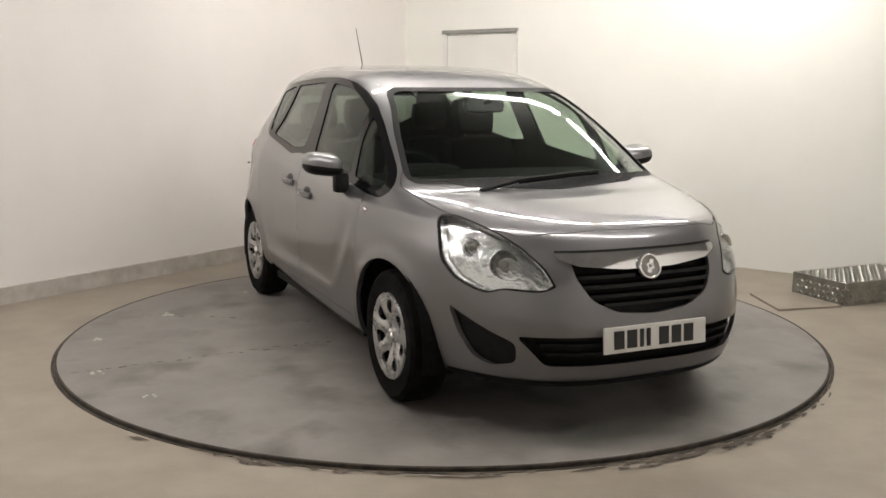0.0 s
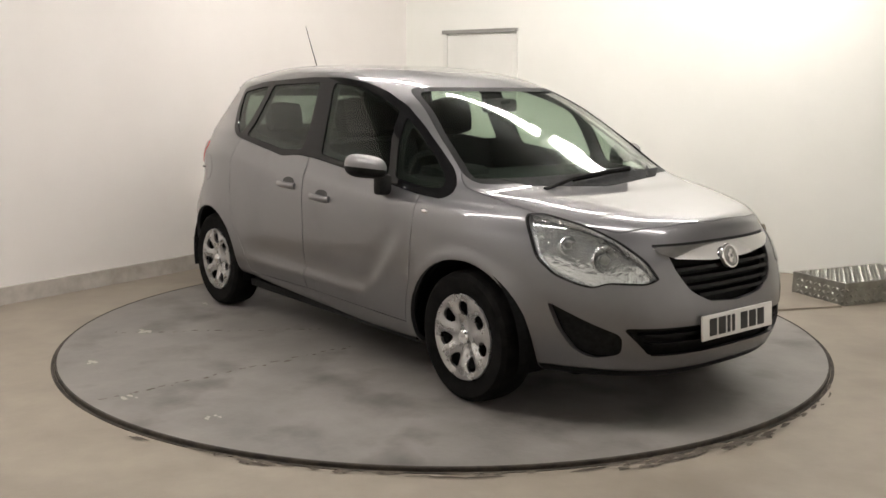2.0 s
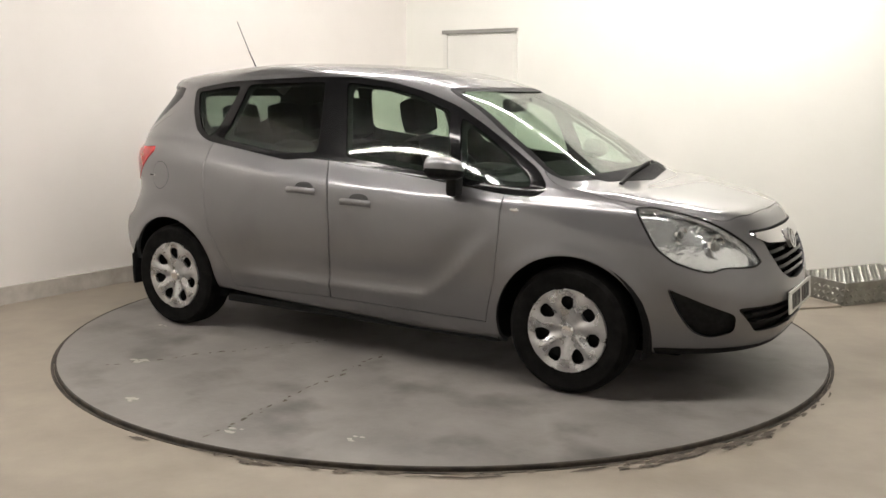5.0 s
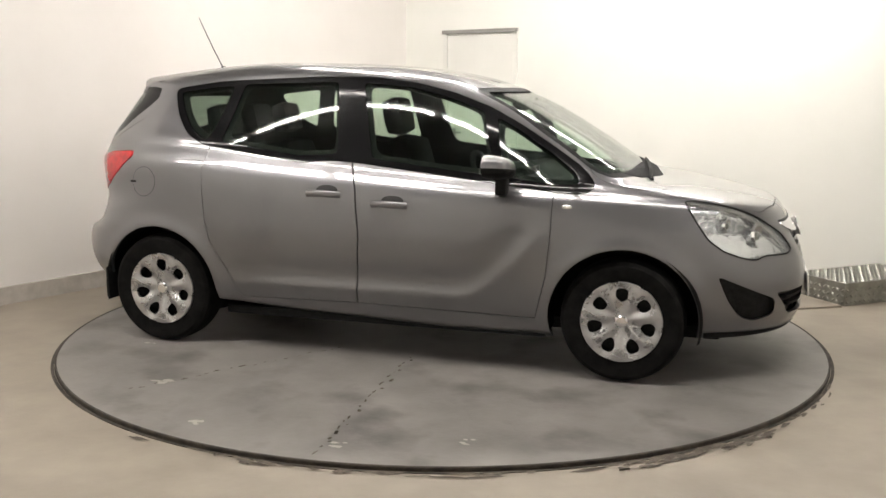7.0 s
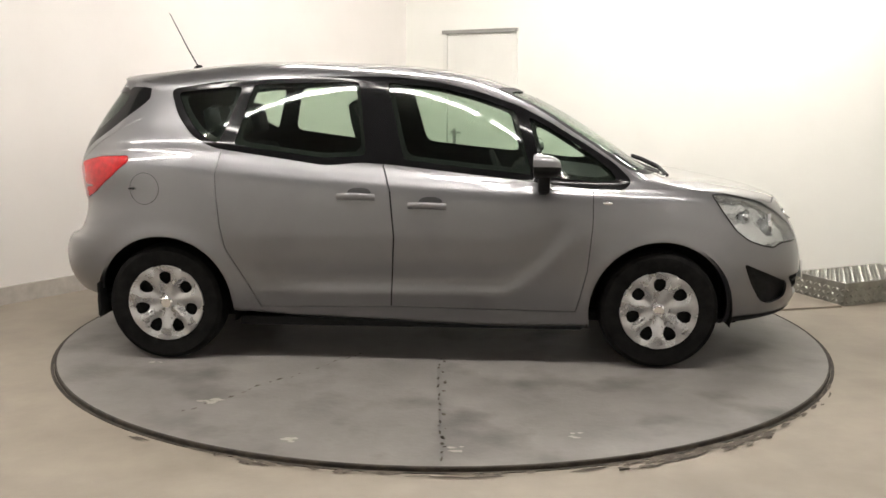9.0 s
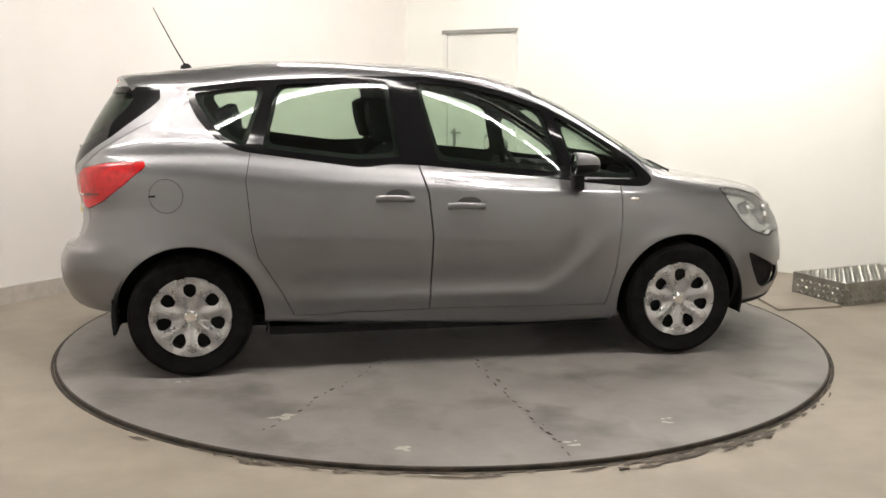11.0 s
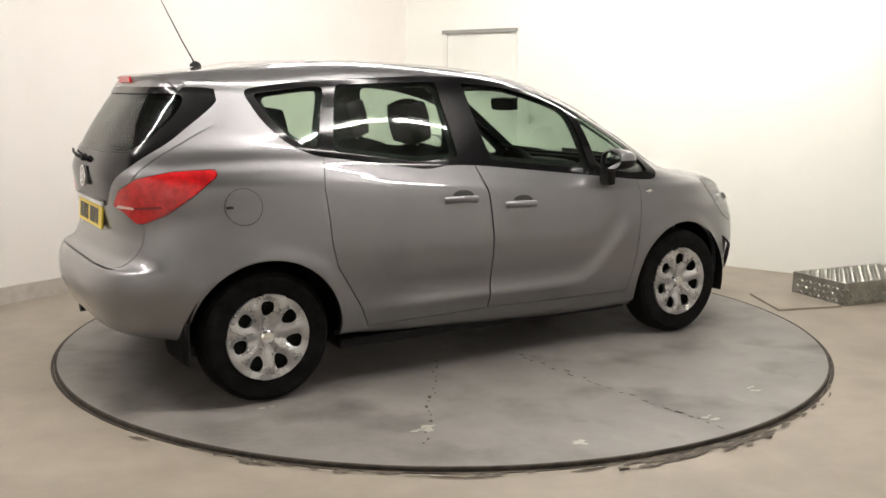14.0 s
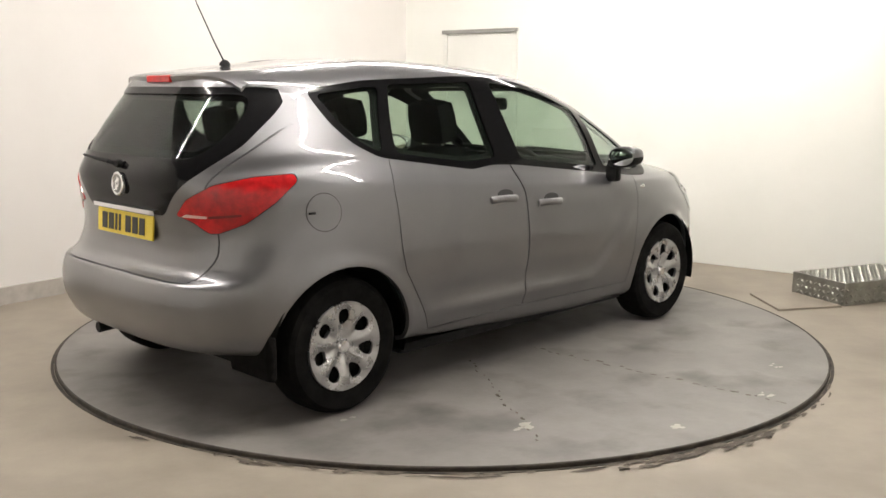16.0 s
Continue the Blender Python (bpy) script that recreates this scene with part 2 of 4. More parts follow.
def build_room():
    c = CORNER
    l_end = c - LEFT[1] * 9.0
    r_end = c + RIGHT[1] * 7.6
    mid = Vector((0, 0, 0))
    far = l_end + RIGHT[1] * 7.6
    bm = prism([(-14, -14), (14, -14), (14, 10), (-14, 10)], "xy", FLOOR - 0.2, FLOOR)
    tagged(part("floor", bm, CONCRETE), "worn grey-brown concrete workshop floor", "floor", kind="structure")
    slab("wall_left", l_end, c, FLOOR, CEIL, 0.2, WALL_PINK_CAST, "white painted plain wall", mid - (l_end + c) / 2)
    slab("wall_right", c, r_end, FLOOR, CEIL, 0.2, WALL_GREEN_CAST, "white painted plain wall", mid - (r_end + c) / 2)
    # unseen walls added close behind the camera, to bounce light onto the car
    slab("unseen_wall_back", l_end, far, FLOOR, CEIL, 0.2, WALL, "white painted plain wall", mid - (l_end + far) / 2)
    slab("unseen_wall_front", far, r_end, FLOOR, CEIL, 0.2, WALL, "white painted plain wall", mid - (far + r_end) / 2)
    bm = prism([(-14, -14), (14, -14), (14, 10), (-14, 10)], "xy", CEIL, CEIL + 0.15)
    tagged(part("ceiling", bm, CEILING), "grey unpainted ceiling", "ceiling", kind="structure")
    # low grey plinth along the left wall
    n = Vector((LEFT[1].y, -LEFT[1].x, 0))
    a, b = c, l_end
    bm = prism([(a.x, a.y), (b.x, b.y), (b.x + n.x * 0.03, b.y + n.y * 0.03), (a.x + n.x * 0.03, a.y + n.y * 0.03)], "xy", FLOOR, 0.10)
    tagged(part("baseboard", bm, PLINTH), "scuffed grey plinth along the wall", "baseboard", kind="structure")


build_room()


def light_row(y, x0, x1, count):
    """Battens end to end under the ceiling, each with its tube."""
    for i in range(count):
        thing = tagged(new("strip_light"), "white ceiling batten with a bright fluorescent tube", "lamp", "ceiling strip lights")
        thing.location = (0, 0, CEIL)
        L = (x1 - x0) / count
        p0 = x0 + i * L + 0.03
        p1 = p0 + L - 0.06
        part("housing", boxed(p0, p1, y - 0.05, y + 0.05, -0.06, 0.0, 0.008), FITTING, thing)
        part("tube", tube([(p0 + 0.04, y, -0.095), (p1 - 0.04, y, -0.095)], 0.03), TUBE, thing, "glowing tube")


# the leftmost batten of each row is added to brighten the walls
light_row(-1.75, -4.2, 2.8, 6)
light_row(1.1, -1.3, 2.9, 3)


def build_turntable():
    deck = tagged(new("turntable"), "round grey concrete turntable deck with a dark steel rim", "turntable")
    part("deck", spun([(0.0, 0.0), (0.6, 0.0), (1.4, 0.0), (2.235, 0.0), (2.245, -0.006), (2.245, -0.05), (0, -0.05)], 160, "z"), DECK, deck)
    part("rim", spun([(2.238, 0.0015), (2.246, 0.001), (2.249, -0.004), (2.249, -0.05), (2.238, -0.05)], 160, "z", True), RIM_DARK, deck, "dark rusty steel rim")
    # two broken radial joints in the deck
    for k, (ang, r0, r1) in enumerate(((-123.5, 0.75, 2.0), (-87.0, 0.7, 2.15))):
        rng = random.Random(k + 3)
        bm = bmesh.new()
        r = r0
        while r < r1:
            L = rng.uniform(0.015, 0.06)
            w = rng.uniform(0.003, 0.011)
            off = rng.uniform(-0.02, 0.02)
            m = pose(0, 0, 0, 0, 0, ang) @ pose(r + L / 2, off, 0.0015, 0, 0, rng.uniform(-14, 14))
            ring = [bm.verts.new(m @ Vector((L / 2 * math.cos(q) * rng.uniform(0.7, 1.1), w * math.sin(q) * rng.uniform(0.5, 1.2), 0))) for q in [j * math.pi / 4 for j in range(8)]]
            bm.faces.new(ring)
            r += L + rng.uniform(0.0, 0.05)
        bmesh.ops.solidify(bm, geom=bm.faces[:], thickness=0.002)
        tagged(part("deck_joint", bm, DIRT, deck, "dark broken joint in the deck"), kind="stuff")
    # pale scuffs
    rng = random.Random(9)
    for x, y, sc in ((0.66, -1.86, 0.035), (-0.52, -1.99, 0.03), (-1.03, -1.52, 0.04), (-1.5, -0.9, 0.03), (0.16, -2.05, 0.03)):
        bm = bmesh.new()
        lift = 0.001
        for _ in range(4):
            lift += 0.0009
            c = Vector((x + rng.uniform(-0.04, 0.04), y + rng.uniform(-0.03, 0.03), lift))
            w = rng.uniform(0.3, 1.0) * sc
            bm.faces.new([bm.verts.new(c + Vector((w * math.cos(q) * rng.uniform(0.6, 1.3), 0.6 * w * math.sin(q) * rng.uniform(0.6, 1.3), 0))) for q in [j * math.pi / 5 for j in range(10)]])
        part("scuff", bm, PLINTH, deck, "pale scuff on the deck")
    return deck


TURNTABLE = build_turntable()
bm = spun([(2.252, FLOOR + 0.003), (2.268, FLOOR + 0.003), (2.27, FLOOR - 0.01), (2.252, FLOOR - 0.01)], 160, "z", True)
tagged(part("floor_gap", bm, RIM_DARK), "dark dirty joint round the turntable", "floor joint", kind="structure")



def build_dirt():
    """Dark smudges on the floor along the turntable's edge."""
    rng = random.Random(21)
    bm = bmesh.new()
    for i in range(36):
        a = rng.uniform(-2.1, -0.5) if i % 4 else rng.uniform(-1.2, -0.5)
        r = 2.262 + abs(rng.gauss(0, 0.022))
        L, w = rng.uniform(0.02, 0.11), rng.uniform(0.004, 0.014)
        m = pose(r * math.cos(a), r * math.sin(a), FLOOR + 0.0035 + i * 0.00003, 0, 0, math.degrees(a) + 90 + rng.uniform(-8, 8))
        bm.faces.new([bm.verts.new(m @ Vector((L * math.cos(q) * rng.uniform(0.6, 1.2), w * math.sin(q) * rng.uniform(0.5, 1.3), 0))) for q in [j * math.pi / 5 for j in range(10)]])
    for i in range(46):
        a = radians(rng.gauss(-63, 9) if i % 6 else rng.gauss(-112, 12))
        r = 2.275 + abs(rng.gauss(0, 0.03))
        L, w = rng.uniform(0.015, 0.07), rng.uniform(0.008, 0.022)
        m = pose(r * math.cos(a), r * math.sin(a), FLOOR + 0.0055 + i * 0.00003, 0, 0, math.degrees(a) + 90 + rng.uniform(-12, 12))
        bm.faces.new([bm.verts.new(m @ Vector((L * math.cos(q) * rng.uniform(0.5, 1.2), w * math.sin(q) * rng.uniform(0.4, 1.3), 0))) for q in [j * math.pi / 6 for j in range(12)]])
    tagged(part("floor_dirt", bm, DIRT), "dark dirt along the turntable edge", "dirt", kind="stuff")


build_dirt()

# ---------------------------------------------------------------- the car
CAR = tagged(new("car"), "silver-grey five-door compact people carrier, standing on a turntable", "car")
HUBS = ((1.322, 0.315), (-1.322, 0.315))


def hermite(x, xs, ys):
    """A smooth curve through a few points."""
    n = len(xs)
    d = [(ys[i + 1] - ys[i]) / (xs[i + 1] - xs[i]) for i in range(n - 1)]
    m = [d[0]] + [(d[i - 1] * (xs[i + 1] - xs[i]) + d[i] * (xs[i] - xs[i - 1])) / (xs[i + 1] - xs[i - 1]) for i in range(1, n - 1)] + [d[-1]]
    i = max(j for j in range(n - 1) if x >= xs[j] or j == 0)
    h = xs[i + 1] - xs[i]
    t = min(1.0, max(0.0, (x - xs[i]) / h))
    return (2 * t ** 3 - 3 * t * t + 1) * ys[i] + (t ** 3 - 2 * t * t + t) * h * m[i] + (3 * t * t - 2 * t ** 3) * ys[i + 1] + (t ** 3 - t * t) * h * m[i + 1]


def spline(v, pts):
    """Catmull-Rom over rows of numbers, v in rows."""
    n = len(pts)
    i = min(max(int(v), 0), n - 2)
    t = v - i
    p0, p1, p2, p3 = (np.array(pts[min(max(j, 0), n - 1)], float) for j in (i - 1, i, i + 1, i + 2))
    return 0.5 * (2 * p1 + (p2 - p0) * t + (2 * p0 - 5 * p1 + 4 * p2 - p3) * t * t + (3 * p1 - p0 - 3 * p2 + p3) * t ** 3)


# body belts from the sill to the roof: front x, front z, rear x, rear z, half width, z near the front axle, amidships and
# near the rear axle, length of the front and rear rounding, their exponents
BELTS = []


def belt(*row):
    BELTS.append(row)


belt(2.08, 0.21, -1.88, 0.315, 0.775, 0.20, 0.205, 0.29, 1.70, 1.40, 2.9, 4.2)
belt(2.165, 0.25, -1.965, 0.35, 0.835, 0.245, 0.25, 0.31, 1.70, 1.45, 3.1, 4.4)
belt(2.215, 0.36, -2.010, 0.445, 0.872, 0.36, 0.36, 0.39, 1.72, 1.50, 3.1, 4.6)
belt(2.222, 0.50, -2.015, 0.55, 0.888, 0.52, 0.52, 0.53, 1.72, 1.50, 3.1, 4.6)
belt(2.20, 0.62, -1.985, 0.635, 0.895, 0.66, 0.66, 0.67, 1.72, 1.48, 3.1, 4.6)
belt(2.16, 0.72, -1.940, 0.70, 0.892, 0.77, 0.78, 0.80, 1.70, 1.43, 3.1, 4.4)
belt(2.115, 0.80, -1.905, 0.80, 0.884, 0.85, 0.87, 0.92, 1.66, 1.43, 2.9, 4.2)
belt(2.055, 0.872, -1.925, 0.97, 0.868, 0.905, 0.945, 1.02, 1.60, 1.43, 2.9, 4.2)
belt(1.93, 0.914, -1.935, 1.05, 0.842, 0.94, 0.995, 1.085, 1.48, 1.43, 3.1, 4.2)
belt(1.64, 0.968, -1.925, 1.11, 0.812, 0.975, 1.05, 1.14, 1.20, 1.40, 4.0, 4.0)
belt(1.365, 1.010, -1.90, 1.17, 0.790, 1.022, 1.105, 1.19, 0.98, 1.35, 5.2, 4.0)
belt(1.07, 1.200, -1.855, 1.26, 0.742, 1.207, 1.220, 1.26, 0.95, 1.30, 4.8, 4.0)
belt(0.785, 1.375, -1.795, 1.36, 0.684, 1.374, 1.366, 1.36, 0.95, 1.25, 4.4, 4.0)
belt(0.515, 1.490, -1.735, 1.45, 0.638, 1.484, 1.480, 1.445, 0.95, 1.20, 4.0, 4.0)
belt(0.31, 1.548, -1.70, 1.505, 0.592, 1.543, 1.560, 1.508, 0.85, 1.05, 3.6, 4.0)
belt(0.06, 1.588, -1.66, 1.530, 0.485, 1.586, 1.600, 1.560, 0.70, 0.95, 3.2, 4.0)
belt(-0.24, 1.609, -1.50, 1.548, 0.27, 1.613, 1.613, 1.580, 0.50, 0.70, 3.0, 4.0)
belt(-0.45, 1.616, -1.35, 1.577, 0.05, 1.619, 1.612, 1.607, 0.40, 0.45, 3.0, 4.0)
ROWS, ROUND = 8, 300


def crease(x):
    """Height of the pressed line low on the doors."""
    return 0.392 + (1.42 * (x - 0.5) ** 1.5 if x > 0.5 else 0.0)


def belt_point(row, a):
    xf, zf, xr, zr, w, z1, z0, z2, af, ar, nf, nr = row
    c, s = math.cos(a), math.sin(a)
    m0, m1 = xf - af, xr + ar
    if c >= 0:
        x = m0 + af * abs(c) ** (2 / nf)
        y = w * abs(s) ** (2 / nf)
    else:
        x = m1 - ar * abs(c) ** (2 / nr)
        y = w * abs(s) ** (2 / nr)
    # the straight stretch amidships
    xs = [xr, max(xr + 0.25, -1.3), 0.5 * (m0 + m1) - 0.15, min(1.3, xf - 0.2), xf]
    z = hermite(x, xs, [zr, z2, z0, z1, zf])
    return x, y, z


def smooth_z(xs, zs):
    k = np.array([1, 2, 3, 4, 5, 6, 5, 4, 3, 2, 1], float)
    k /= k.sum()
    p = np.pad(zs, 5, mode="reflect")
    return np.convolve(p, k, "valid")


def half_belt(row):
    """The points of one half of a belt, from the nose to the tail, evenly spaced."""
    fine = np.array([belt_point(row, math.pi * i / 400) for i in range(401)])
    d = np.concatenate([[0], np.cumsum(np.linalg.norm(np.diff(fine[:, :2], axis=0), axis=1))])
    n = ROUND // 2
    at = np.linspace(0, d[-1], n + 1)
    p = np.stack([np.interp(at, d, fine[:, k]) for k in range(3)], 1)
    p[:, 2] = smooth_z(p[:, 2], p[:, 2])
    # flare round the wheels, and the pressed line on the doors
    for q in p:
        side = min(1.0, max(0.0, (q[1] - 0.45) / 0.25))
        for hx, hz in HUBS:
            r = math.hypot(q[0] - hx, q[2] - hz)
            q[1] += side * 0.016 * math.exp(-((r - 0.375) / 0.045) ** 2)
        if -0.95 < q[0] < 0.93 and q[2] < 0.85:
            slope = 2.13 * math.sqrt(q[0] - 0.5) if q[0] > 0.5 else 0.0
            e = (q[2] - crease(q[0])) / math.sqrt(1 + slope * slope)
            fade = min(1.0, max(0.0, (0.93 - q[0]) / 0.12)) * min(1.0, max(0.0, (q[0] + 0.95) / 0.5)) * min(1.0, (0.85 - q[2]) / 0.12)
            q[1] += fade * (0.010 * math.exp(-(e / 0.026) ** 2) - 0.008 * math.exp(-((e - 0.09) / 0.06) ** 2))
    # ledge of the rear bumper under the tailgate
    for q in p:
        back = min(1.0, max(0.0, (-1.45 - q[0]) / 0.3)) * min(1.0, max(0.0, (0.80 - q[1]) / 0.12))
        if back > 0:
            up = 1 / (1 + math.exp(-(q[2] - 0.655) / 0.005))
            q[0] += back * (0.018 * up * min(1.0, max(0.0, (0.80 - q[2]) / 0.1)) - 0.013 * (1 - up) * min(1.0, max(0.0, (q[2] - 0.40) / 0.2)))
    return p


def body_surface():
    n = (len(BELTS) - 1) * ROWS + 1
    bm = bmesh.new()
    rows = []
    for i in range(n):
        h = half_belt(spline(i / ROWS, BELTS))
        loop = [(x, -y, z) for x, y, z in h] + [(x, y, z) for x, y, z in h[-2:0:-1]]
        rows.append([bm.verts.new(p) for p in loop])
    k = len(rows[0])
    for a, b in zip(rows, rows[1:]):
        for j in range(k):
            bm.faces.new((a[j], a[(j + 1) % k], b[(j + 1) % k], b[j]))
    bm.faces.new(rows[-1])
    bmesh.ops.recalc_face_normals(bm, faces=bm.faces)
    bm.normal_update()
    if sum(f.normal.z * f.calc_area() for f in bm.faces) < 0:
        bmesh.ops.reverse_faces(bm, faces=bm.faces)
        bm.normal_update()
    return bm


SURFACE = body_surface()
TREE = BVHTree.FromBMesh(SURFACE)
SURFACE.verts.ensure_lookup_table()
SURFACE.faces.ensure_lookup_table()


def shell(outer, inner):
    """The body surface as a closed shell, from outer to inner metres under it."""
    bm = bmesh.new()
    n = len(SURFACE.verts)
    vs = [[bm.verts.new(v.co - v.normal * d) for v in SURFACE.verts] for d in (outer, inner)]
    for f in SURFACE.faces:
        ids = [v.index for v in f.verts]
        bm.faces.new([vs[0][i] for i in ids])
        bm.faces.new([vs[1][i] for i in ids[::-1]])
    edge = [e for e in SURFACE.edges if len(e.link_faces) == 1]
    for e in edge:
        f = e.link_faces[0]
        l = next(l for l in f.loops if l.edge == e)
        a, b = l.vert.index, l.link_loop_next.vert.index
        bm.faces.new((vs[0][b], vs[0][a], vs[1][a], vs[1][b]))
    me = bpy.data.meshes.new("shell")
    bm.to_mesh(me)
    bm.free()
    return me


def surface_normal(p):
    co, nrm, i, d = TREE.find_nearest(p)
    if i is None:
        return None, 9
    f = SURFACE.faces[i]
    w = [1 / (1e-5 + (v.co - co).length_squared) for v in f.verts]
    out = Vector()
    for v, k in zip(f.verts, w):
        out += v.normal * k
    return out.normalized(), d


def finish(me):
    """Smooth normals of the uncut surface on the faces that lie on it, flat ones on the cut edges."""
    me.shade_smooth()
    normals = [None] * len(me.loops)
    cache = {}
    for p in me.polygons:
        n = p.normal
        for li in p.loop_indices:
            vi = me.loops[li].vertex_index
            if vi not in cache:
                cache[vi] = surface_normal(me.vertices[vi].co)[0]
            s = cache[vi]
            dt = s.dot(n)
            normals[li] = s if dt > 0.8 else (-s if dt < -0.8 else n)
    me.normals_split_custom_set(normals)
    return me


def side_bend():
    """How the outward normal turns along the whole right-hand glass: n = c . (1, x, z, x * x)."""
    rows, out = [], []
    for i in range(40):
        for k in range(12):
            x, z = -1.15 + 2.0 * i / 39, 1.12 + 0.3 * k / 11
            hit = TREE.ray_cast(Vector((x, -1.5, z)), Vector((0, 1, 0)))[0]
            if hit and hit.y < -0.5:
                rows.append((1, x, z, x * x))
                out.append(tuple(surface_normal(hit)[0]))
    return np.linalg.lstsq(np.array(rows), np.array(out), rcond=None)[0]


SIDE_BEND = side_bend()


def finish_pane(me):
    """Evenly bending normals, as pressed glass has them."""
    me.shade_smooth()
    co = np.array([tuple(v.co) for v in me.vertices])
    if co[:, 1].min() < 0 < co[:, 1].max():
        nr = np.array([tuple(surface_normal(v.co)[0]) for v in me.vertices])
        a = np.c_[np.ones(len(co)), co[:, 0], co[:, 2], co[:, 1], co[:, 1] ** 2, co[:, 1] ** 3]
        fit = a @ np.linalg.lstsq(a, nr, rcond=None)[0]
    else:
        fit = np.c_[np.ones(len(co)), co[:, 0], co[:, 2], co[:, 0] ** 2] @ SIDE_BEND
        if co[0, 1] > 0:
            fit[:, 1] *= -1
    normals = [None] * len(me.loops)
    for p in me.polygons:
        for li in p.loop_indices:
            s = Vector(fit[me.loops[li].vertex_index]).normalized()
            dt = s.dot(p.normal)
            normals[li] = s if dt > 0.8 else (-s if dt < -0.8 else p.normal)
    me.normals_split_custom_set(normals)
    return me


def sided(me, right):
    """One side of a mesh that has pieces on both sides of the car."""
    bm = bmesh.new()
    bm.from_mesh(me)
    drop = [f for f in bm.faces if (f.calc_center_median().y < 0) != right]
    bmesh.ops.delete(bm, geom=drop, context="FACES")
    out = bpy.data.meshes.new("side")
    bm.to_mesh(out)
    bm.free()
    return out


def within(me, keep):
    """The pieces of a mesh whose faces pass the test."""
    bm = bmesh.new()
    bm.from_mesh(me)
    bmesh.ops.delete(bm, geom=[f for f in bm.faces if not keep(f.calc_center_median())], context="FACES")
    out = bpy.data.meshes.new("kept")
    bm.to_mesh(out)
    bm.free()
    return out


# outlines on the side (x, z), front and rear (y, z) and top (x, y)
DLO = rounded([(-1.335, 1.462), (-1.02, 1.506), (-0.40, 1.533), (-0.09, 1.531), (0.151, 1.502), (0.365, 1.452), (0.577, 1.379), (0.756, 1.286), (0.933, 1.180),
               (1.09, 1.078), (1.175, 0.99), (1.12, 0.945), (0.96, 0.953), (0.52, 1.002), (-0.10, 1.071), (-0.28, 1.081), (-0.44, 1.064), (-0.83, 1.120),
               (-1.06, 1.153), (-1.18, 1.215), (-1.27, 1.318)], 0.05)
DOOR_F = [(0.965, 1.0), (0.962, 0.77), (0.94, 0.53), (0.885, 0.305), (-0.094, 0.318), (-0.077, 0.70), (-0.099, 0.934), (-0.15, 1.10), (0.3, 1.2)]
DOOR_R = [(-0.15, 1.10), (-0.099, 0.934), (-0.077, 0.70), (-0.094, 0.318), (-0.80, 0.305), (-0.86, 0.43), (-0.979, 0.625), (-1.006, 0.746), (-1.03, 1.011),
          (-1.0, 1.17), (-0.5, 1.2)]
PANES = {
    "quarter_window": [(-1.285, 1.44), (-1.0, 1.475), (-0.92, 1.475), (-1.02, 1.185), (-1.055, 1.18), (-1.15, 1.235), (-1.225, 1.33)],
    "rear_door_window": [(-0.86, 1.487), (-0.285, 1.503), (-0.235, 1.12), (-0.30, 1.112), (-0.47, 1.105), (-0.945, 1.168)],
    "front_door_window": [(-0.135, 1.500), (0.14, 1.475), (0.35, 1.425), (0.555, 1.352), (0.645, 1.025), (0.25, 1.065), (-0.035, 1.098)],
    "front_quarter_window": [(0.622, 1.325), (0.76, 1.252), (0.93, 1.145), (1.06, 1.05), (1.09, 0.995), (0.96, 0.99), (0.705, 1.02)],
}
WINDSCREEN = rounded([(-0.715, 1.02), (0.715, 1.02), (0.645, 1.24), (0.53, 1.475), (-0.53, 1.475), (-0.645, 1.24)], 0.06)
half = [(0.568, 1.472), (0.605, 1.40), (0.624, 1.32), (0.633, 1.22), (0.60, 1.165), (0.53, 1.095), (0.42, 1.0), (0.345, 0.913)]
BACKLIGHT = rounded(half + [(-y, z) for y, z in half[::-1]], 0.04)
half = [(0.0, 1.515), (0.55, 1.505), (0.665, 1.44), (0.665, 1.2), (0.60, 1.09), (0.58, 0.98), (0.625, 0.87), (0.635, 0.74), (0.57, 0.645)]
TAILGATE = rounded(half + [(-y, z) for y, z in half[:0:-1]], 0.04)
HEADLAMP = rounded([(1.592, 0.922), (1.75, 0.928), (1.89, 0.912), (2.01, 0.875), (2.09, 0.79), (2.13, 0.67), (2.112, 0.645), (2.0, 0.65), (1.955, 0.628),
                    (1.89, 0.642), (1.80, 0.675), (1.72, 0.735), (1.655, 0.825)], 0.02)
half = [(0.355, 0.80), (0.345, 0.70), (0.29, 0.61), (0.18, 0.557), (0.0, 0.54)]
GRILLE = rounded(half + [(-y, z) for y, z in half[-2::-1]], 0.03)
LOWER_GRILLE = rounded([(-0.58, 0.462), (0.58, 0.462), (0.47, 0.335), (-0.47, 0.335)], 0.03)
FOG = rounded([(1.775, 0.56), (1.90, 0.505), (2.06, 0.43), (2.05, 0.345), (1.95, 0.318), (1.885, 0.345), (1.825, 0.44)], 0.03)
BONNET = rounded([(2.052, 0.0), (2.035, 0.30), (1.97, 0.50), (1.80, 0.64), (1.5, 0.715), (1.2, 0.745), (1.10, 0.70), (1.28, 0.45), (1.345, 0.0), (1.28, -0.45),
                  (1.10, -0.70), (1.2, -0.745), (1.5, -0.715), (1.80, -0.64), (1.97, -0.50), (2.035, -0.30)], 0.05)
# tail lamp outline in the plane that faces the corner at 45 degrees
TAIL_LAMP = rounded([(-1.045, 0.925), (-0.985, 1.0), (-0.86, 1.065), (-0.70, 1.098), (-0.53, 1.108), (-0.512, 1.075), (-0.60, 0.985), (-0.72, 0.90),
                     (-0.84, 0.855), (-0.885, 0.853), (-0.96, 0.90)], 0.02)


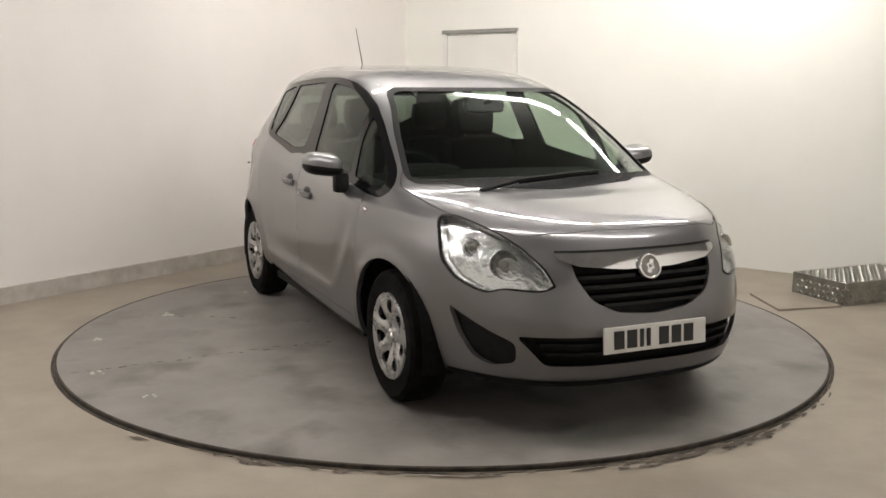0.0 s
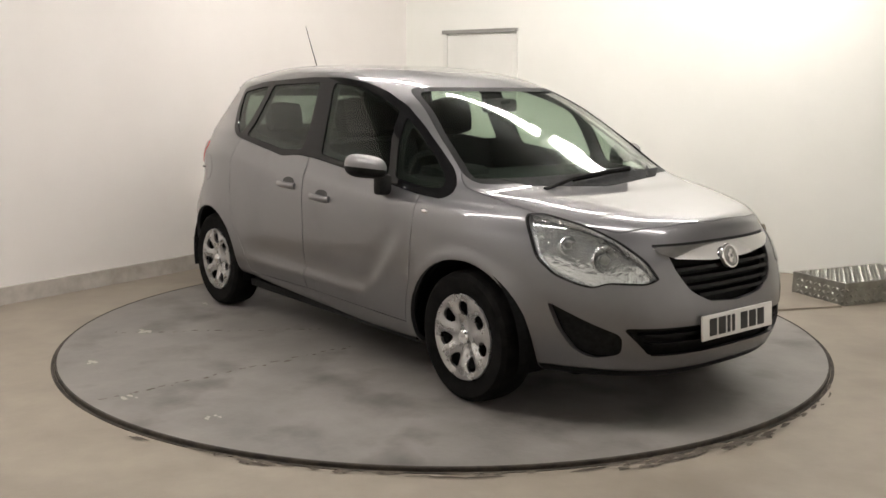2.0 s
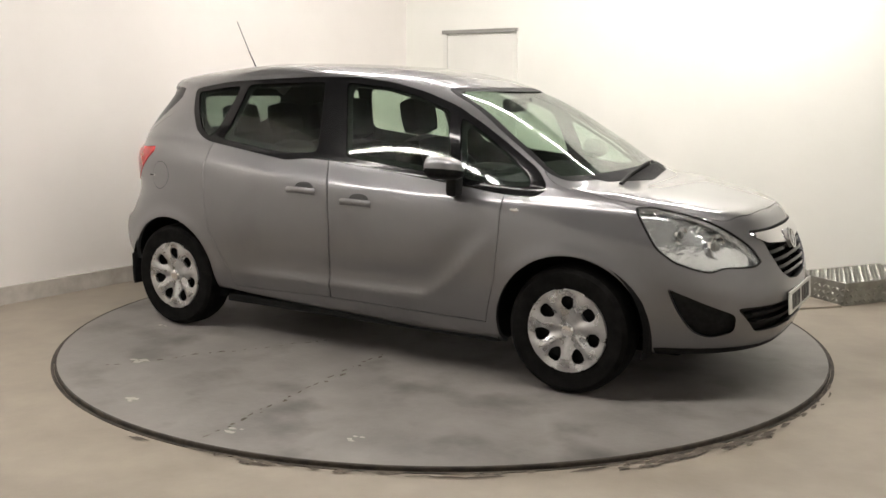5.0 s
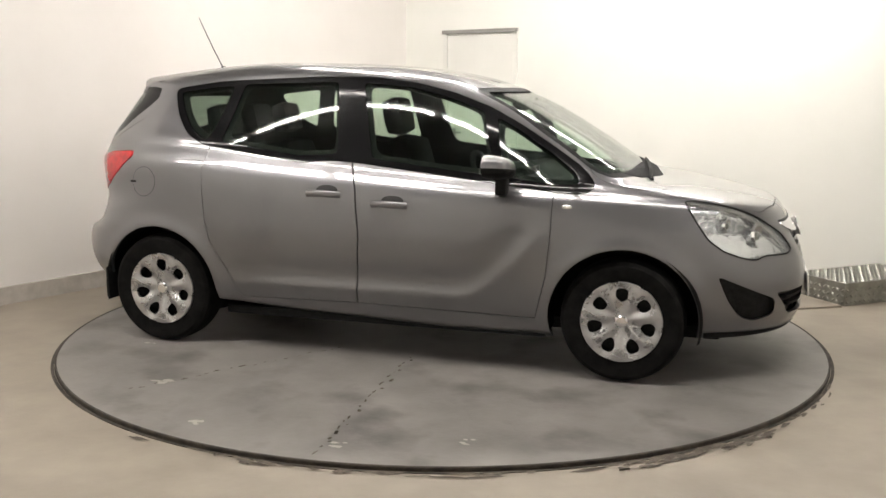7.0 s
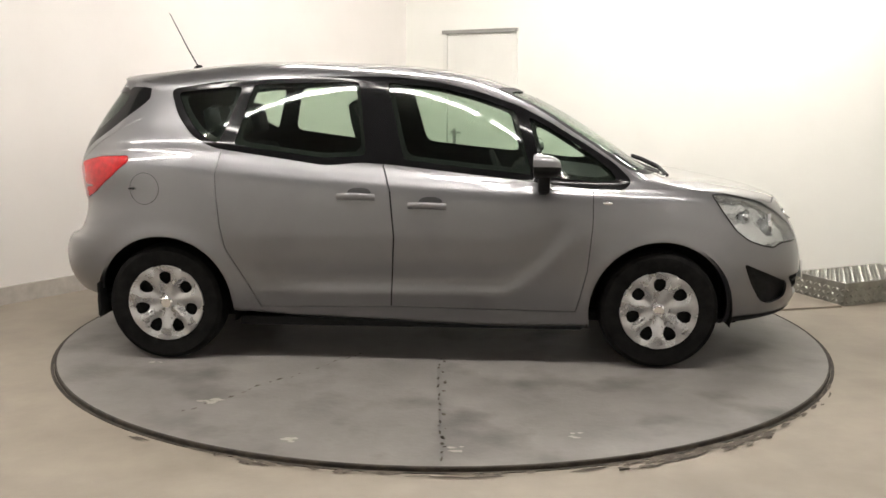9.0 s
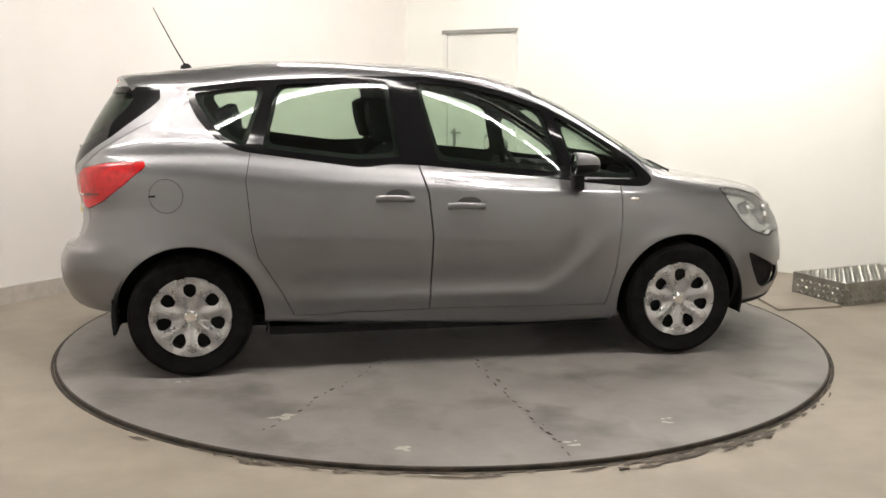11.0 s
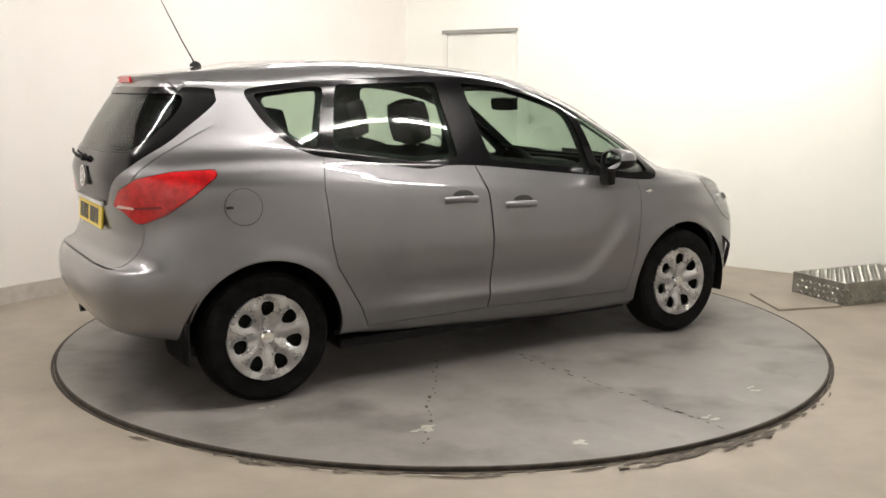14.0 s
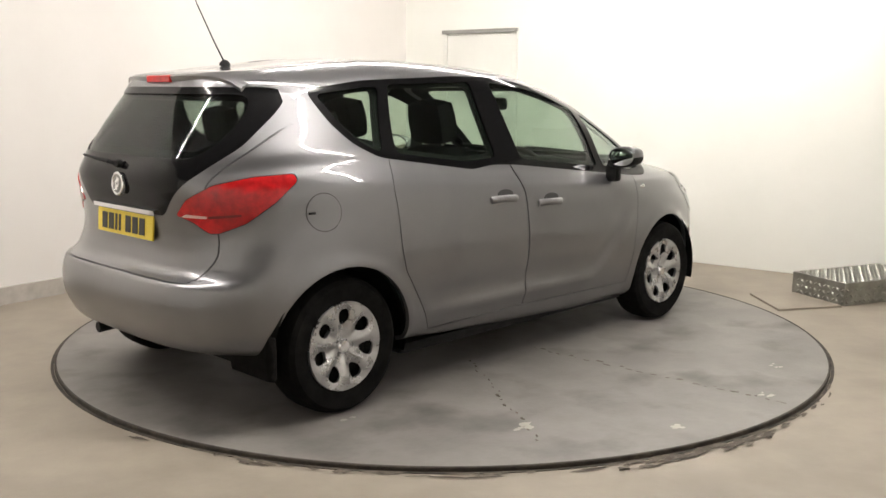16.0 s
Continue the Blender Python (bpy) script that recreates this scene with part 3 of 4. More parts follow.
def corner_prism(poly, sign):
    """A prism that runs through the rear corner at 45 degrees; sign -1 is the right-hand side."""
    bm = bmesh.new()
    d = Vector((-1, sign, 0)).normalized()
    h = Vector((1, sign, 0)).normalized()
    lo = [bm.verts.new(h * u + Vector((0, 0, v)) + d * 1.0) for u, v in poly]
    hi = [bm.verts.new(h * u + Vector((0, 0, v)) + d * 2.6) for u, v in poly]
    bm.faces.new(lo)
    bm.faces.new(hi[::-1])
    for i in range(len(poly)):
        j = (i + 1) % len(poly)
        bm.faces.new((lo[j], lo[i], hi[i], hi[j]))
    bmesh.ops.recalc_face_normals(bm, faces=bm.faces)
    return bm


LAMP_FRONT = [(0.415, 0.60), (0.425, 0.66), (0.455, 0.74), (0.51, 0.815), (0.58, 0.875), (0.66, 0.925), (0.80, 0.955), (1.0, 0.955), (1.0, 0.60)]


def lamp_tool(s, d):
    """The head lamp's outline from the side and from the front, as one solid, inset by d."""
    y0, y1 = (-1.2, -0.3) if s < 0 else (0.3, 1.2)
    a = prism(inset(HEADLAMP, d), "xz", y0, y1)
    me = bpy.data.meshes.new("lamp_tool")
    a.to_mesh(me)
    a.free()
    me = cut(me, prism([(s * y, z) for y, z in inset(rounded(LAMP_FRONT, 0.02), d)], "yz", 1.2, 2.4), "INTERSECT")
    out = bmesh.new()
    out.from_mesh(me)
    return out


def build_body():
    me = shell(0.0, 0.022)
    thin = shell(0.006, 0.010)
    for hx, hz in HUBS:
        bm = spun([(0, -1.2), (0.372, -1.2), (0.372, 1.2), (0, 1.2)], 64, "y")
        bmesh.ops.translate(bm, verts=bm.verts, vec=(hx, 0, hz))
        me = cut(me, bm, "DIFFERENCE")
    # side window band
    band = cut(shell(0.0, 0.009), prism(inset(DLO, 0.002), "xz", -1.2, 1.2), "INTERSECT")
    me = cut(me, prism(DLO, "xz", -1.2, 1.2), "DIFFERENCE")
    for name, poly in PANES.items():
        poly = rounded(poly, 0.03)
        pane = cut(thin, prism(inset(poly, -0.004), "xz", -1.2, 1.2), "INTERSECT")
        band = cut(band, prism(poly, "xz", -1.2, 1.2), "DIFFERENCE")
        for right in (True, False):
            part(name, finish_pane(sided(pane, right)), GLASS, CAR, "clear green-tinted glass")
    for right in (True, False):
        part("window_frame", finish(sided(band, right)), BLACK_GLOSS, CAR, "gloss black window surround")
    # windscreen and rear window
    tool = WINDSCREEN
    part("windscreen", finish_pane(cut(thin, prism(inset(tool, -0.006), "yz", 0.2, 2.4), "INTERSECT")), GLASS, CAR, "clear windscreen")
    edge = cut(me, prism(inset(tool, 0.001), "yz", 0.2, 2.4), "INTERSECT")
    edge = cut(edge, prism(rounded(inset(tool, 0.022), 0.03), "yz", 0.2, 2.4), "DIFFERENCE")
    part("windscreen_seal", finish(edge), BLACK, CAR, "black seal round the windscreen")
    me = cut(me, prism(tool, "yz", 0.2, 2.4), "DIFFERENCE")
    gate = cut(me, prism(inset(TAILGATE, 0.005), "yz", -2.4, -1.45), "INTERSECT")
    me = cut(me, prism(TAILGATE, "yz", -2.4, -1.45), "DIFFERENCE")
    lamps = shell(-0.004, 0.02)
    for s in (-1, 1):
        lens = cut(lamps, corner_prism(inset(TAIL_LAMP, 0.003), s), "INTERSECT")
        lens = part("tail_lamp", finish(lens), RED_LAMP, CAR, "red tail lamp")
        strip = rounded([(-1.015, 0.92), (-0.99, 0.934), (-0.89, 0.930), (-0.89, 0.920)], 0.006)
        part("reversing_strip", finish(cut(shell(-0.0055, 0.002), corner_prism(strip, s), "INTERSECT")), REVERSE, lens, "pale reversing lamp strip")
        rib = rounded([(-0.885, 0.931), (-0.74, 0.942), (-0.74, 0.932), (-0.885, 0.919)], 0.004)
        part("lamp_rib", finish(cut(shell(-0.0052, 0.002), corner_prism(rib, s), "INTERSECT")), RED_RIB, lens, "darker red rib")
        me = cut(me, corner_prism(TAIL_LAMP, s), "DIFFERENCE")
        gate = cut(gate, corner_prism(TAIL_LAMP, s), "DIFFERENCE")
    gate_hole = cut(gate, prism(BACKLIGHT, "yz", -2.4, -1.4), "DIFFERENCE")
    tail = part("tailgate", finish(gate_hole), PAINT, CAR)
    black = cut(gate, prism(inset(BACKLIGHT, 0.001), "yz", -2.4, -1.4), "INTERSECT")
    pane = rounded([(0.52, 1.44), (0.555, 1.38), (0.57, 1.30), (0.555, 1.22), (0.48, 1.165), (-0.48, 1.165), (-0.555, 1.22), (-0.57, 1.30), (-0.555, 1.38), (-0.52, 1.44)], 0.04)
    part("rear_panel", finish(cut(black, prism(pane, "yz", -2.4, -1.4), "DIFFERENCE")), BLACK_GLOSS, tail, "gloss black panel round the rear window")
    part("rear_window", finish(cut(thin, prism(inset(pane, -0.004), "yz", -2.4, -1.4), "INTERSECT")), GLASS_DARK, tail, "tinted rear window")
    # head lamps
    for s, y0, y1 in ((-1, -1.2, -0.36), (1, 0.36, 1.2)):
        tool = [lamp_tool(s, d) for d in (0.0, 0.003, 0.007, -0.004)]
        lamp = part("headlamp", finish(cut(shell(-0.003, 0.003), tool[1], "INTERSECT")), LAMP_GLASS, CAR, "clear headlamp")
        part("reflector", finish(cut(shell(0.035, 0.042), tool[3], "INTERSECT")), REFLECTOR, lamp, "bright headlamp reflector")
        rim = cut(cut(shell(-0.0015, 0.006), tool[0], "INTERSECT"), tool[2], "DIFFERENCE")
        part("lamp_rim", finish(rim), BLACK, lamp, "black lamp surround")
        wall = cut(cut(shell(0.007, 0.04), tool[3], "INTERSECT"), tool[0], "DIFFERENCE")
        part("lamp_wall", finish(wall), REFLECTOR, lamp, "bright lamp wall")
        me = cut(me, tool[0], "DIFFERENCE")
        hole = cut(shell(0.03, 0.04), prism(inset(FOG, -0.01), "xz", y0, y1), "INTERSECT")
        part("fog_recess", finish(hole), BLACK, CAR, "black plastic fog lamp blank")
        me = cut(me, prism(FOG, "xz", y0, y1), "DIFFERENCE")
    # grilles
    for name, poly in (("upper_grille", GRILLE), ("lower_grille", LOWER_GRILLE)):
        back = cut(shell(0.05, 0.06), prism(inset(poly, -0.02), "yz", 1.5, 2.4), "INTERSECT")
        part(name, finish(back), BLACK, CAR, "black grille")
        me = cut(me, prism(poly, "yz", 1.5, 2.4), "DIFFERENCE")
    bonnet = cut(me, prism(inset(BONNET, 0.0045), "xy", 0.8, 1.3), "INTERSECT")
    me = cut(me, prism(BONNET, "xy", 0.8, 1.3), "DIFFERENCE")
    part("bonnet", finish(bonnet), PAINT, CAR)
    # doors
    for name, poly in (("front_door", DOOR_F), ("rear_door", DOOR_R)):
        leaf = cut(me, prism(inset(poly, 0.0038), "xz", -1.2, 1.2), "INTERSECT")
        leaf = within(leaf, lambda c: abs(c.y) > 0.5)
        me = cut(me, prism(poly, "xz", -1.2, 1.2), "DIFFERENCE")
        for right in (True, False):
            part(name, finish(sided(leaf, right)), PAINT, CAR)
    part("body", finish(me), PAINT, CAR)
    # dark lining behind the gaps
    inner = shell(0.026, 0.032)
    for poly in PANES.values():
        inner = cut(inner, prism(rounded(inset(poly, 0.022), 0.05), "xz", -1.2, 1.2), "DIFFERENCE")
    inner = cut(inner, prism(inset(WINDSCREEN, -0.01), "yz", 0.2, 2.4), "DIFFERENCE")
    inner = cut(inner, prism(inset(pane, 0.03), "yz", -2.4, -1.4), "DIFFERENCE")
    inner = cut(inner, prism([(1.45, 0.3), (2.4, 0.3), (2.4, 1.2), (1.45, 1.2)], "xz", -1.2, 1.2), "DIFFERENCE")
    for hx, hz in HUBS:
        bm = spun([(0, -1.2), (0.375, -1.2), (0.375, 1.2), (0, 1.2)], 48, "y")
        bmesh.ops.translate(bm, verts=bm.verts, vec=(hx, 0, hz))
        inner = cut(inner, bm, "DIFFERENCE")
    part("inner_lining", finish(inner), TRIM, CAR, "dark interior lining")


build_body()

# wheels
def build_wheel():
    wheel = bpy.data.objects.new("wheel", None)
    scene.collection.objects.link(wheel)
    part("tyre", spun([(0.20, -0.085), (0.245, -0.098), (0.285, -0.098), (0.306, -0.082), (0.315, -0.05), (0.316, 0.0), (0.315, 0.05), (0.306, 0.082), (0.285, 0.098),
                       (0.245, 0.098), (0.20, 0.085)], 72, "y", True), RUBBER, wheel, "black rubber tyre", True)
    part("rim", spun([(0.0, -0.02), (0.17, -0.03), (0.205, -0.08), (0.205, 0.08), (0, 0.08)], 48, "y"), BLACK, wheel, "dark steel wheel", True)
    return wheel


def wheel_cover():
    """A silver cover with seven holes; it faces -y."""
    bm = bmesh.new()
    n = 280
    rings = [0.0, 0.03, 0.055, 0.075, 0.088] + [0.092 + 0.004 * i for i in range(23)] + [0.187, 0.196, 0.204, 0.208, 0.213]
    def depth(r):
        return -0.082 + 0.014 * math.cos(min(1, r / 0.212) * 3.0) + (0.012 if r > 0.206 else 0)
    grid = []
    for r in rings:
        ridge = 0.011 * max(0.0, math.sin(math.pi * min(1, max(0, (r - 0.05) / 0.15))))
        grid.append([bm.verts.new((r * math.sin(2 * math.pi * i / n), depth(r) + ridge * math.cos(14 * math.pi * i / n), r * math.cos(2 * math.pi * i / n))) for i in range(n)])
    def hole(r, a):
        k = (a * 7 / (2 * math.pi) + 0.5) % 1 - 0.5
        u = k * 2 * math.pi / 7 * r
        return abs((r - 0.137) / 0.037) ** 2.4 + abs(u / (0.030 + 0.22 * (r - 0.137))) ** 2.4 < 1
    for j in range(len(rings) - 1):
        for i in range(n):
            a = 2 * math.pi * (i + 0.5) / n
            if hole((rings[j] + rings[j + 1]) / 2, a):
                continue
            vs = [grid[j][i], grid[j][(i + 1) % n], grid[j + 1][(i + 1) % n], grid[j + 1][i]]
            bm.faces.new(vs)
    bmesh.ops.remove_doubles(bm, verts=bm.verts, dist=1e-5)
    bmesh.ops.recalc_face_normals(bm, faces=bm.faces)
    bmesh.ops.solidify(bm, geom=bm.faces[:], thickness=0.022)
    return bm


WHEEL = build_wheel()
WHEEL.parent = CAR
cover = part("wheel_cover", wheel_cover(), SILVER, WHEEL, "silver seven-hole plastic wheel cover", True)
part("centre_cap", spun([(0.0, -0.094), (0.026, -0.092), (0.034, -0.085), (0.036, -0.07), (0.036, -0.05)], 24, "y"), CHROME, cover, "round centre badge", True)
WHEEL.matrix_basis = pose(1.322, -0.762, 0.316)
for x, y, turn in ((-1.322, -0.762, 0), (1.322, 0.762, 180), (-1.322, 0.762, 180)):
    copy_thing(WHEEL, pose(x, y, 0.316, 0, 0, turn))


# wheel houses, floor pan
def build_underside():
    for hx, hz in HUBS:
        for s in (-1, 1):
            bm = bmesh.new()
            rows = []
            for i in range(29):
                a = math.radians(-14 + 208 * i / 28)
                rows.append([bm.verts.new((hx + r * math.cos(a), s * y, hz + r * math.sin(a))) for r, y in ((0.383, 0.845), (0.395, 0.80), (0.395, 0.52), (0.02, 0.52))])
            for a, b in zip(rows, rows[1:]):
                for k in range(3):
                    bm.faces.new((a[k], b[k], b[k + 1], a[k + 1]))
            bmesh.ops.solidify(bm, geom=bm.faces[:], thickness=0.004)
            part("wheel_house", bm, BLACK, CAR, "black wheel arch liner")
    part("floor_pan", boxed(-1.60, 1.80, -0.58, 0.58, 0.19, 0.26, 0.02), BLACK, CAR, "dark underside")
    for s in (-1, 1):
        part("sill_cover", boxed(-0.93, 0.93, min(s * 0.60, s * 0.80), max(s * 0.60, s * 0.80), 0.19, 0.24, 0.015), BLACK, CAR, "dark sill underside")
        part("mud_flap", boxed(-1.705, -1.688, min(s * 0.74, s * 0.845), max(s * 0.74, s * 0.845), 0.235, 0.42, 0.008, None), BLACK, CAR, "black rubber mud flap")
    part("exhaust_pipe", tube([(-1.5, 0.28, 0.28), (-1.86, 0.28, 0.315), (-1.945, 0.28, 0.31)], 0.026, 16), BLACK, CAR, "grey exhaust pipe")
    part("rear_axle", tube([(-1.32, -0.7, 0.28), (-1.32, 0.7, 0.28)], 0.045, 12), BLACK, CAR, "dark axle beam")


build_underside()


def on_surface(name, poly, plane, a, b, outer, inner, material, parent, label, keep=None):
    me = cut(shell(outer, inner), prism(poly, plane, a, b), "INTERSECT")
    if keep:
        me = within(me, keep)
    return part(name, finish(me), material, parent, label)


def ring_badge(centre, direction, r, parent):
    q = Vector(direction).to_track_quat("Z", "Y").to_matrix().to_4x4()
    prof = [(r + 0.007 * math.cos(a), 0.006 * math.sin(a)) for a in [k * math.pi / 5 for k in range(10)]]
    bm = spun(prof, 40, "z", True)
    for turn, a, b in ((70, 0.62, 0.011), (20, 0.34, 0.010), (-35, 0.40, 0.008)):
        box(bm, -r * a, r * a, -b, b, -0.003, 0.006, pose(0, 0, 0, 0, 0, turn), 0.003)
    bmesh.ops.transform(bm, matrix=Matrix.Translation(centre) @ q, verts=bm.verts)
    badge = part("badge", bm, CHROME, parent, "round chrome badge", True)
    bm = spun([(0.0, 0.001), (r * 0.98, 0.0), (r * 0.98, -0.02), (0, -0.02)], 32, "z")
    bmesh.ops.transform(bm, matrix=Matrix.Translation(centre) @ q, verts=bm.verts)
    part("badge_back", bm, GREY_METAL, badge, "grey badge disc")


def number_plate(name, x, z, sign, tilt, material):
    """A plate with plain bars for its characters; sign +1 faces forward."""
    m = pose(x, 0, z, 0, tilt, 0)
    plate = part(name, boxed(-0.005, 0.005, -0.26, 0.26, -0.0555, 0.0555, 0.003, m), material, CAR, "number plate with dark bars")
    y = -0.212
    for i, w in enumerate((0.05, 0.05, 0.02, 0.02, 0, 0.05, 0.05, 0.05)):
        if w:
            a, b = sorted((sign * 0.0055, sign * 0.0075))
            part("plate_bar", boxed(a, b, sign * y if sign > 0 else -(y + w), sign * (y + w) if sign > 0 else -y, -0.038, 0.038, 0, m), INK, plate)
        y += w + (0.014 if w else 0.03)
    return plate


def build_front():
    bar = rounded([(-0.405, 0.798), (0.405, 0.798), (0.405, 0.778), (0.33, 0.748), (0.12, 0.728), (-0.12, 0.728), (-0.33, 0.748), (-0.405, 0.778)], 0.012)
    on_surface("chrome_bar", bar, "yz", 1.8, 2.4, -0.008, 0.02, CHROME, CAR, "chrome grille bar")
    for z, w in ((0.700, 0.335), (0.662, 0.318), (0.624, 0.292), (0.588, 0.235)):
        on_surface("grille_slat", [(-w, z - 0.007), (w, z - 0.007), (w, z + 0.007), (-w, z + 0.007)], "yz", 1.8, 2.4, 0.006, 0.05, BLACK_GLOSS, CAR, "black grille slat")
    for z, w in ((0.425, 0.49), (0.385, 0.46)):
        on_surface("lower_slat", [(-w, z - 0.006), (w, z - 0.006), (w, z + 0.006), (-w, z + 0.006)], "yz", 1.8, 2.4, 0.012, 0.05, BLACK, CAR, "black lower grille slat")
    on_surface("front_lip", [(-0.82, 0.1), (0.82, 0.1), (0.82, 0.262), (-0.82, 0.262)], "yz", 1.72, 2.4, -0.003, 0.006, BLACK, CAR, "black front lip")
    ring_badge((2.172, 0, 0.735), (1, 0, 0.35), 0.050, CAR)
    # black strip put where the gap over the bar lies in shade
    on_surface("bar_gap_strip", [(-0.405, 0.799), (0.405, 0.799), (0.40, 0.807), (-0.40, 0.807)], "yz", 1.8, 2.4, -0.002, 0.02, BLACK, CAR, "black strip for the shaded gap over the chrome bar")
    number_plate("front_number_plate", 2.231, 0.446, 1, -4, PLATE_WHITE)
    # lamp units behind the lenses
    for s in (-1, 1):
        for x, y, z, r in ((1.94, 0.57, 0.735, 0.060), (1.82, 0.68, 0.815, 0.040)):
            q = Vector((0.93, s * 0.3, 0.12)).to_track_quat("Z", "Y").to_matrix().to_4x4()
            co, nrm = TREE.find_nearest(Vector((x, s * y, z)))[:2]
            x, y, z = co - nrm * 0.022
            y *= s
            bm = spun([(0.0, -0.034), (r * 0.35, -0.030), (r * 0.7, -0.018), (r, 0.006), (r * 1.03, 0.004), (r * 1.03, -0.012)], 14, "z")
            bmesh.ops.transform(bm, matrix=Matrix.Translation((x, s * y, z)) @ q, verts=bm.verts)
            part("lamp_bowl", bm, CHROME, CAR, "round lamp reflector")
            bm = spun([(0.0, 0.012), (r * 0.34, 0.004), (r * 0.36, -0.01), (r * 0.2, -0.03)], 20, "z")
            bmesh.ops.transform(bm, matrix=Matrix.Translation((x, s * y, z)) @ q, verts=bm.verts)
            part("lamp_cap", bm, GREY_METAL, CAR, "grey bulb shield", True)
    # wipers lie along the foot of the windscreen
    for pts in (((1.41, -0.42, 0.995), (1.385, -0.2, 1.035), (1.34, 0.12, 1.055), (1.31, 0.30, 1.06)), ((1.36, 0.38, 1.005), (1.26, 0.5, 1.045), (1.14, 0.60, 1.06), (1.02, 0.66, 1.08))):
        w = part("wiper", tube(pts, 0.011, 8, 0.7), BLACK, CAR, "black windscreen wiper")
        bm = tube([Vector(p) + Vector((0.0, 0, -0.012)) for p in pts[1:]], 0.007, 6)
        part("wiper_blade", bm, RUBBER, w)
    cowl = [(1.44, 0.0), (1.36, 0.46), (1.17, 0.70), (1.08, 0.72), (1.18, 0.5), (1.30, 0.25), (1.335, 0.0), (1.30, -0.25), (1.18, -0.5), (1.08, -0.72), (1.17, -0.70), (1.36, -0.46)]
    on_surface("cowl", rounded(cowl, 0.03), "xy", 0.9, 1.04, -0.002, 0.01, TRIM, CAR, "dark grey cowl panel")


def build_rear():
    number_plate("rear_number_plate", -1.918, 0.85, -1, 4, PLATE_YELLOW)
    on_surface("chrome_strip", [(-0.285, 0.912), (0.285, 0.912), (0.285, 0.932), (-0.285, 0.932)], "yz", -2.4, -1.4, -0.014, 0.01, CHROME, CAR, "chrome strip over the plate")
    ring_badge((-1.945, 0, 1.035), (-1, 0, 0.05), 0.048, CAR)
    w = part("rear_wiper", tube([(-1.935, 0.0, 1.12), (-1.96, 0.05, 1.135), (-1.945, 0.2, 1.14), (-1.91, 0.40, 1.145)], 0.010, 8, 0.6), BLACK, CAR, "black rear wiper")
    bm = spun([(0.0, -0.028), (0.016, -0.025), (0.02, 0.0)], 20, "x")
    bmesh.ops.translate(bm, verts=bm.verts, vec=(-1.925, 0, 1.125))
    part("wiper_pivot", bm, BLACK, w, "", True)
    # roof spoiler with the high brake lamp
    bm = bmesh.new()
    rows = []
    for i in range(25):
        y = -0.50 + i / 24
        e = abs(y) / 0.50
        top = lambda x: TREE.ray_cast(Vector((x, y, 3)), Vector((0, 0, -1)))[0].z
        x1 = -1.722 + 0.115 * e ** 2.6
        z1 = top(-1.56) - 0.016
        rows.append([bm.verts.new(p) for p in ((-1.42, y, top(-1.42) - 0.004), (-1.56, y, top(-1.56) + 0.004 * (1 - e ** 4)), (x1 + 0.02, y, z1 + 0.004), (x1, y, z1 - 0.006), (x1 + 0.02, y, z1 - 0.045),
                                              (-1.55, y, z1 - 0.06))])
    for a, b in zip(rows, rows[1:]):
        for k in range(6):
            bm.faces.new((a[k], a[(k + 1) % 6], b[(k + 1) % 6], b[k]))
    bm.faces.new(rows[0])
    bm.faces.new(rows[-1][::-1])
    bmesh.ops.recalc_face_normals(bm, faces=bm.faces)
    sp = part("roof_spoiler", bm, PAINT, CAR, "silver roof spoiler", True)
    lip = TREE.ray_cast(Vector((-1.56, 0, 3)), Vector((0, 0, -1)))[0].z - 0.016
    part("brake_lamp", boxed(-1.7235, -1.69, -0.105, 0.105, lip - 0.034, lip - 0.001, 0.005), RED_LAMP, sp, "red high brake lamp")
    a = spun([(0.0, 0.024), (0.010, 0.02), (0.022, 0.0), (0.024, -0.02)], 20, "z")
    bmesh.ops.transform(a, matrix=pose(-1.357, 0, 1.588) @ Matrix.Diagonal((1.35, 0.6, 0.7, 1)), verts=a.verts)
    mast = part("aerial_base", a, BLACK, CAR, "black aerial foot", True)
    part("aerial", tube([(-1.365, 0, 1.60), (-1.42, 0, 1.70), (-1.50, 0, 1.86), (-1.525, 0, 1.91)], 0.0042, 8, 0.45), BLACK, mast, "thin black aerial")
    # filler flap on the right-hand rear wing
    circle = lambda r: [(-1.419 + r * math.cos(2 * math.pi * k / 40), 0.935 + r * math.sin(2 * math.pi * k / 40)) for k in range(40)]
    # dark disc under the flap; its edge paints the shade of the gap
    flap = on_surface("filler_gap_shade", circle(0.085), "xz", -1.2, -0.4, -0.0006, 0.004, SHADE_DARK, CAR, "dark disc for the shaded gap round the filler flap")
    on_surface("filler_flap", circle(0.0815), "xz", -1.2, -0.4, -0.0016, 0.003, PAINT, flap, "round filler flap")
    part("flap_catch", boxed(-1.502, -1.47, -0.848, -0.838, 0.93, 0.94, 0.002), BLACK, flap, "black catch")


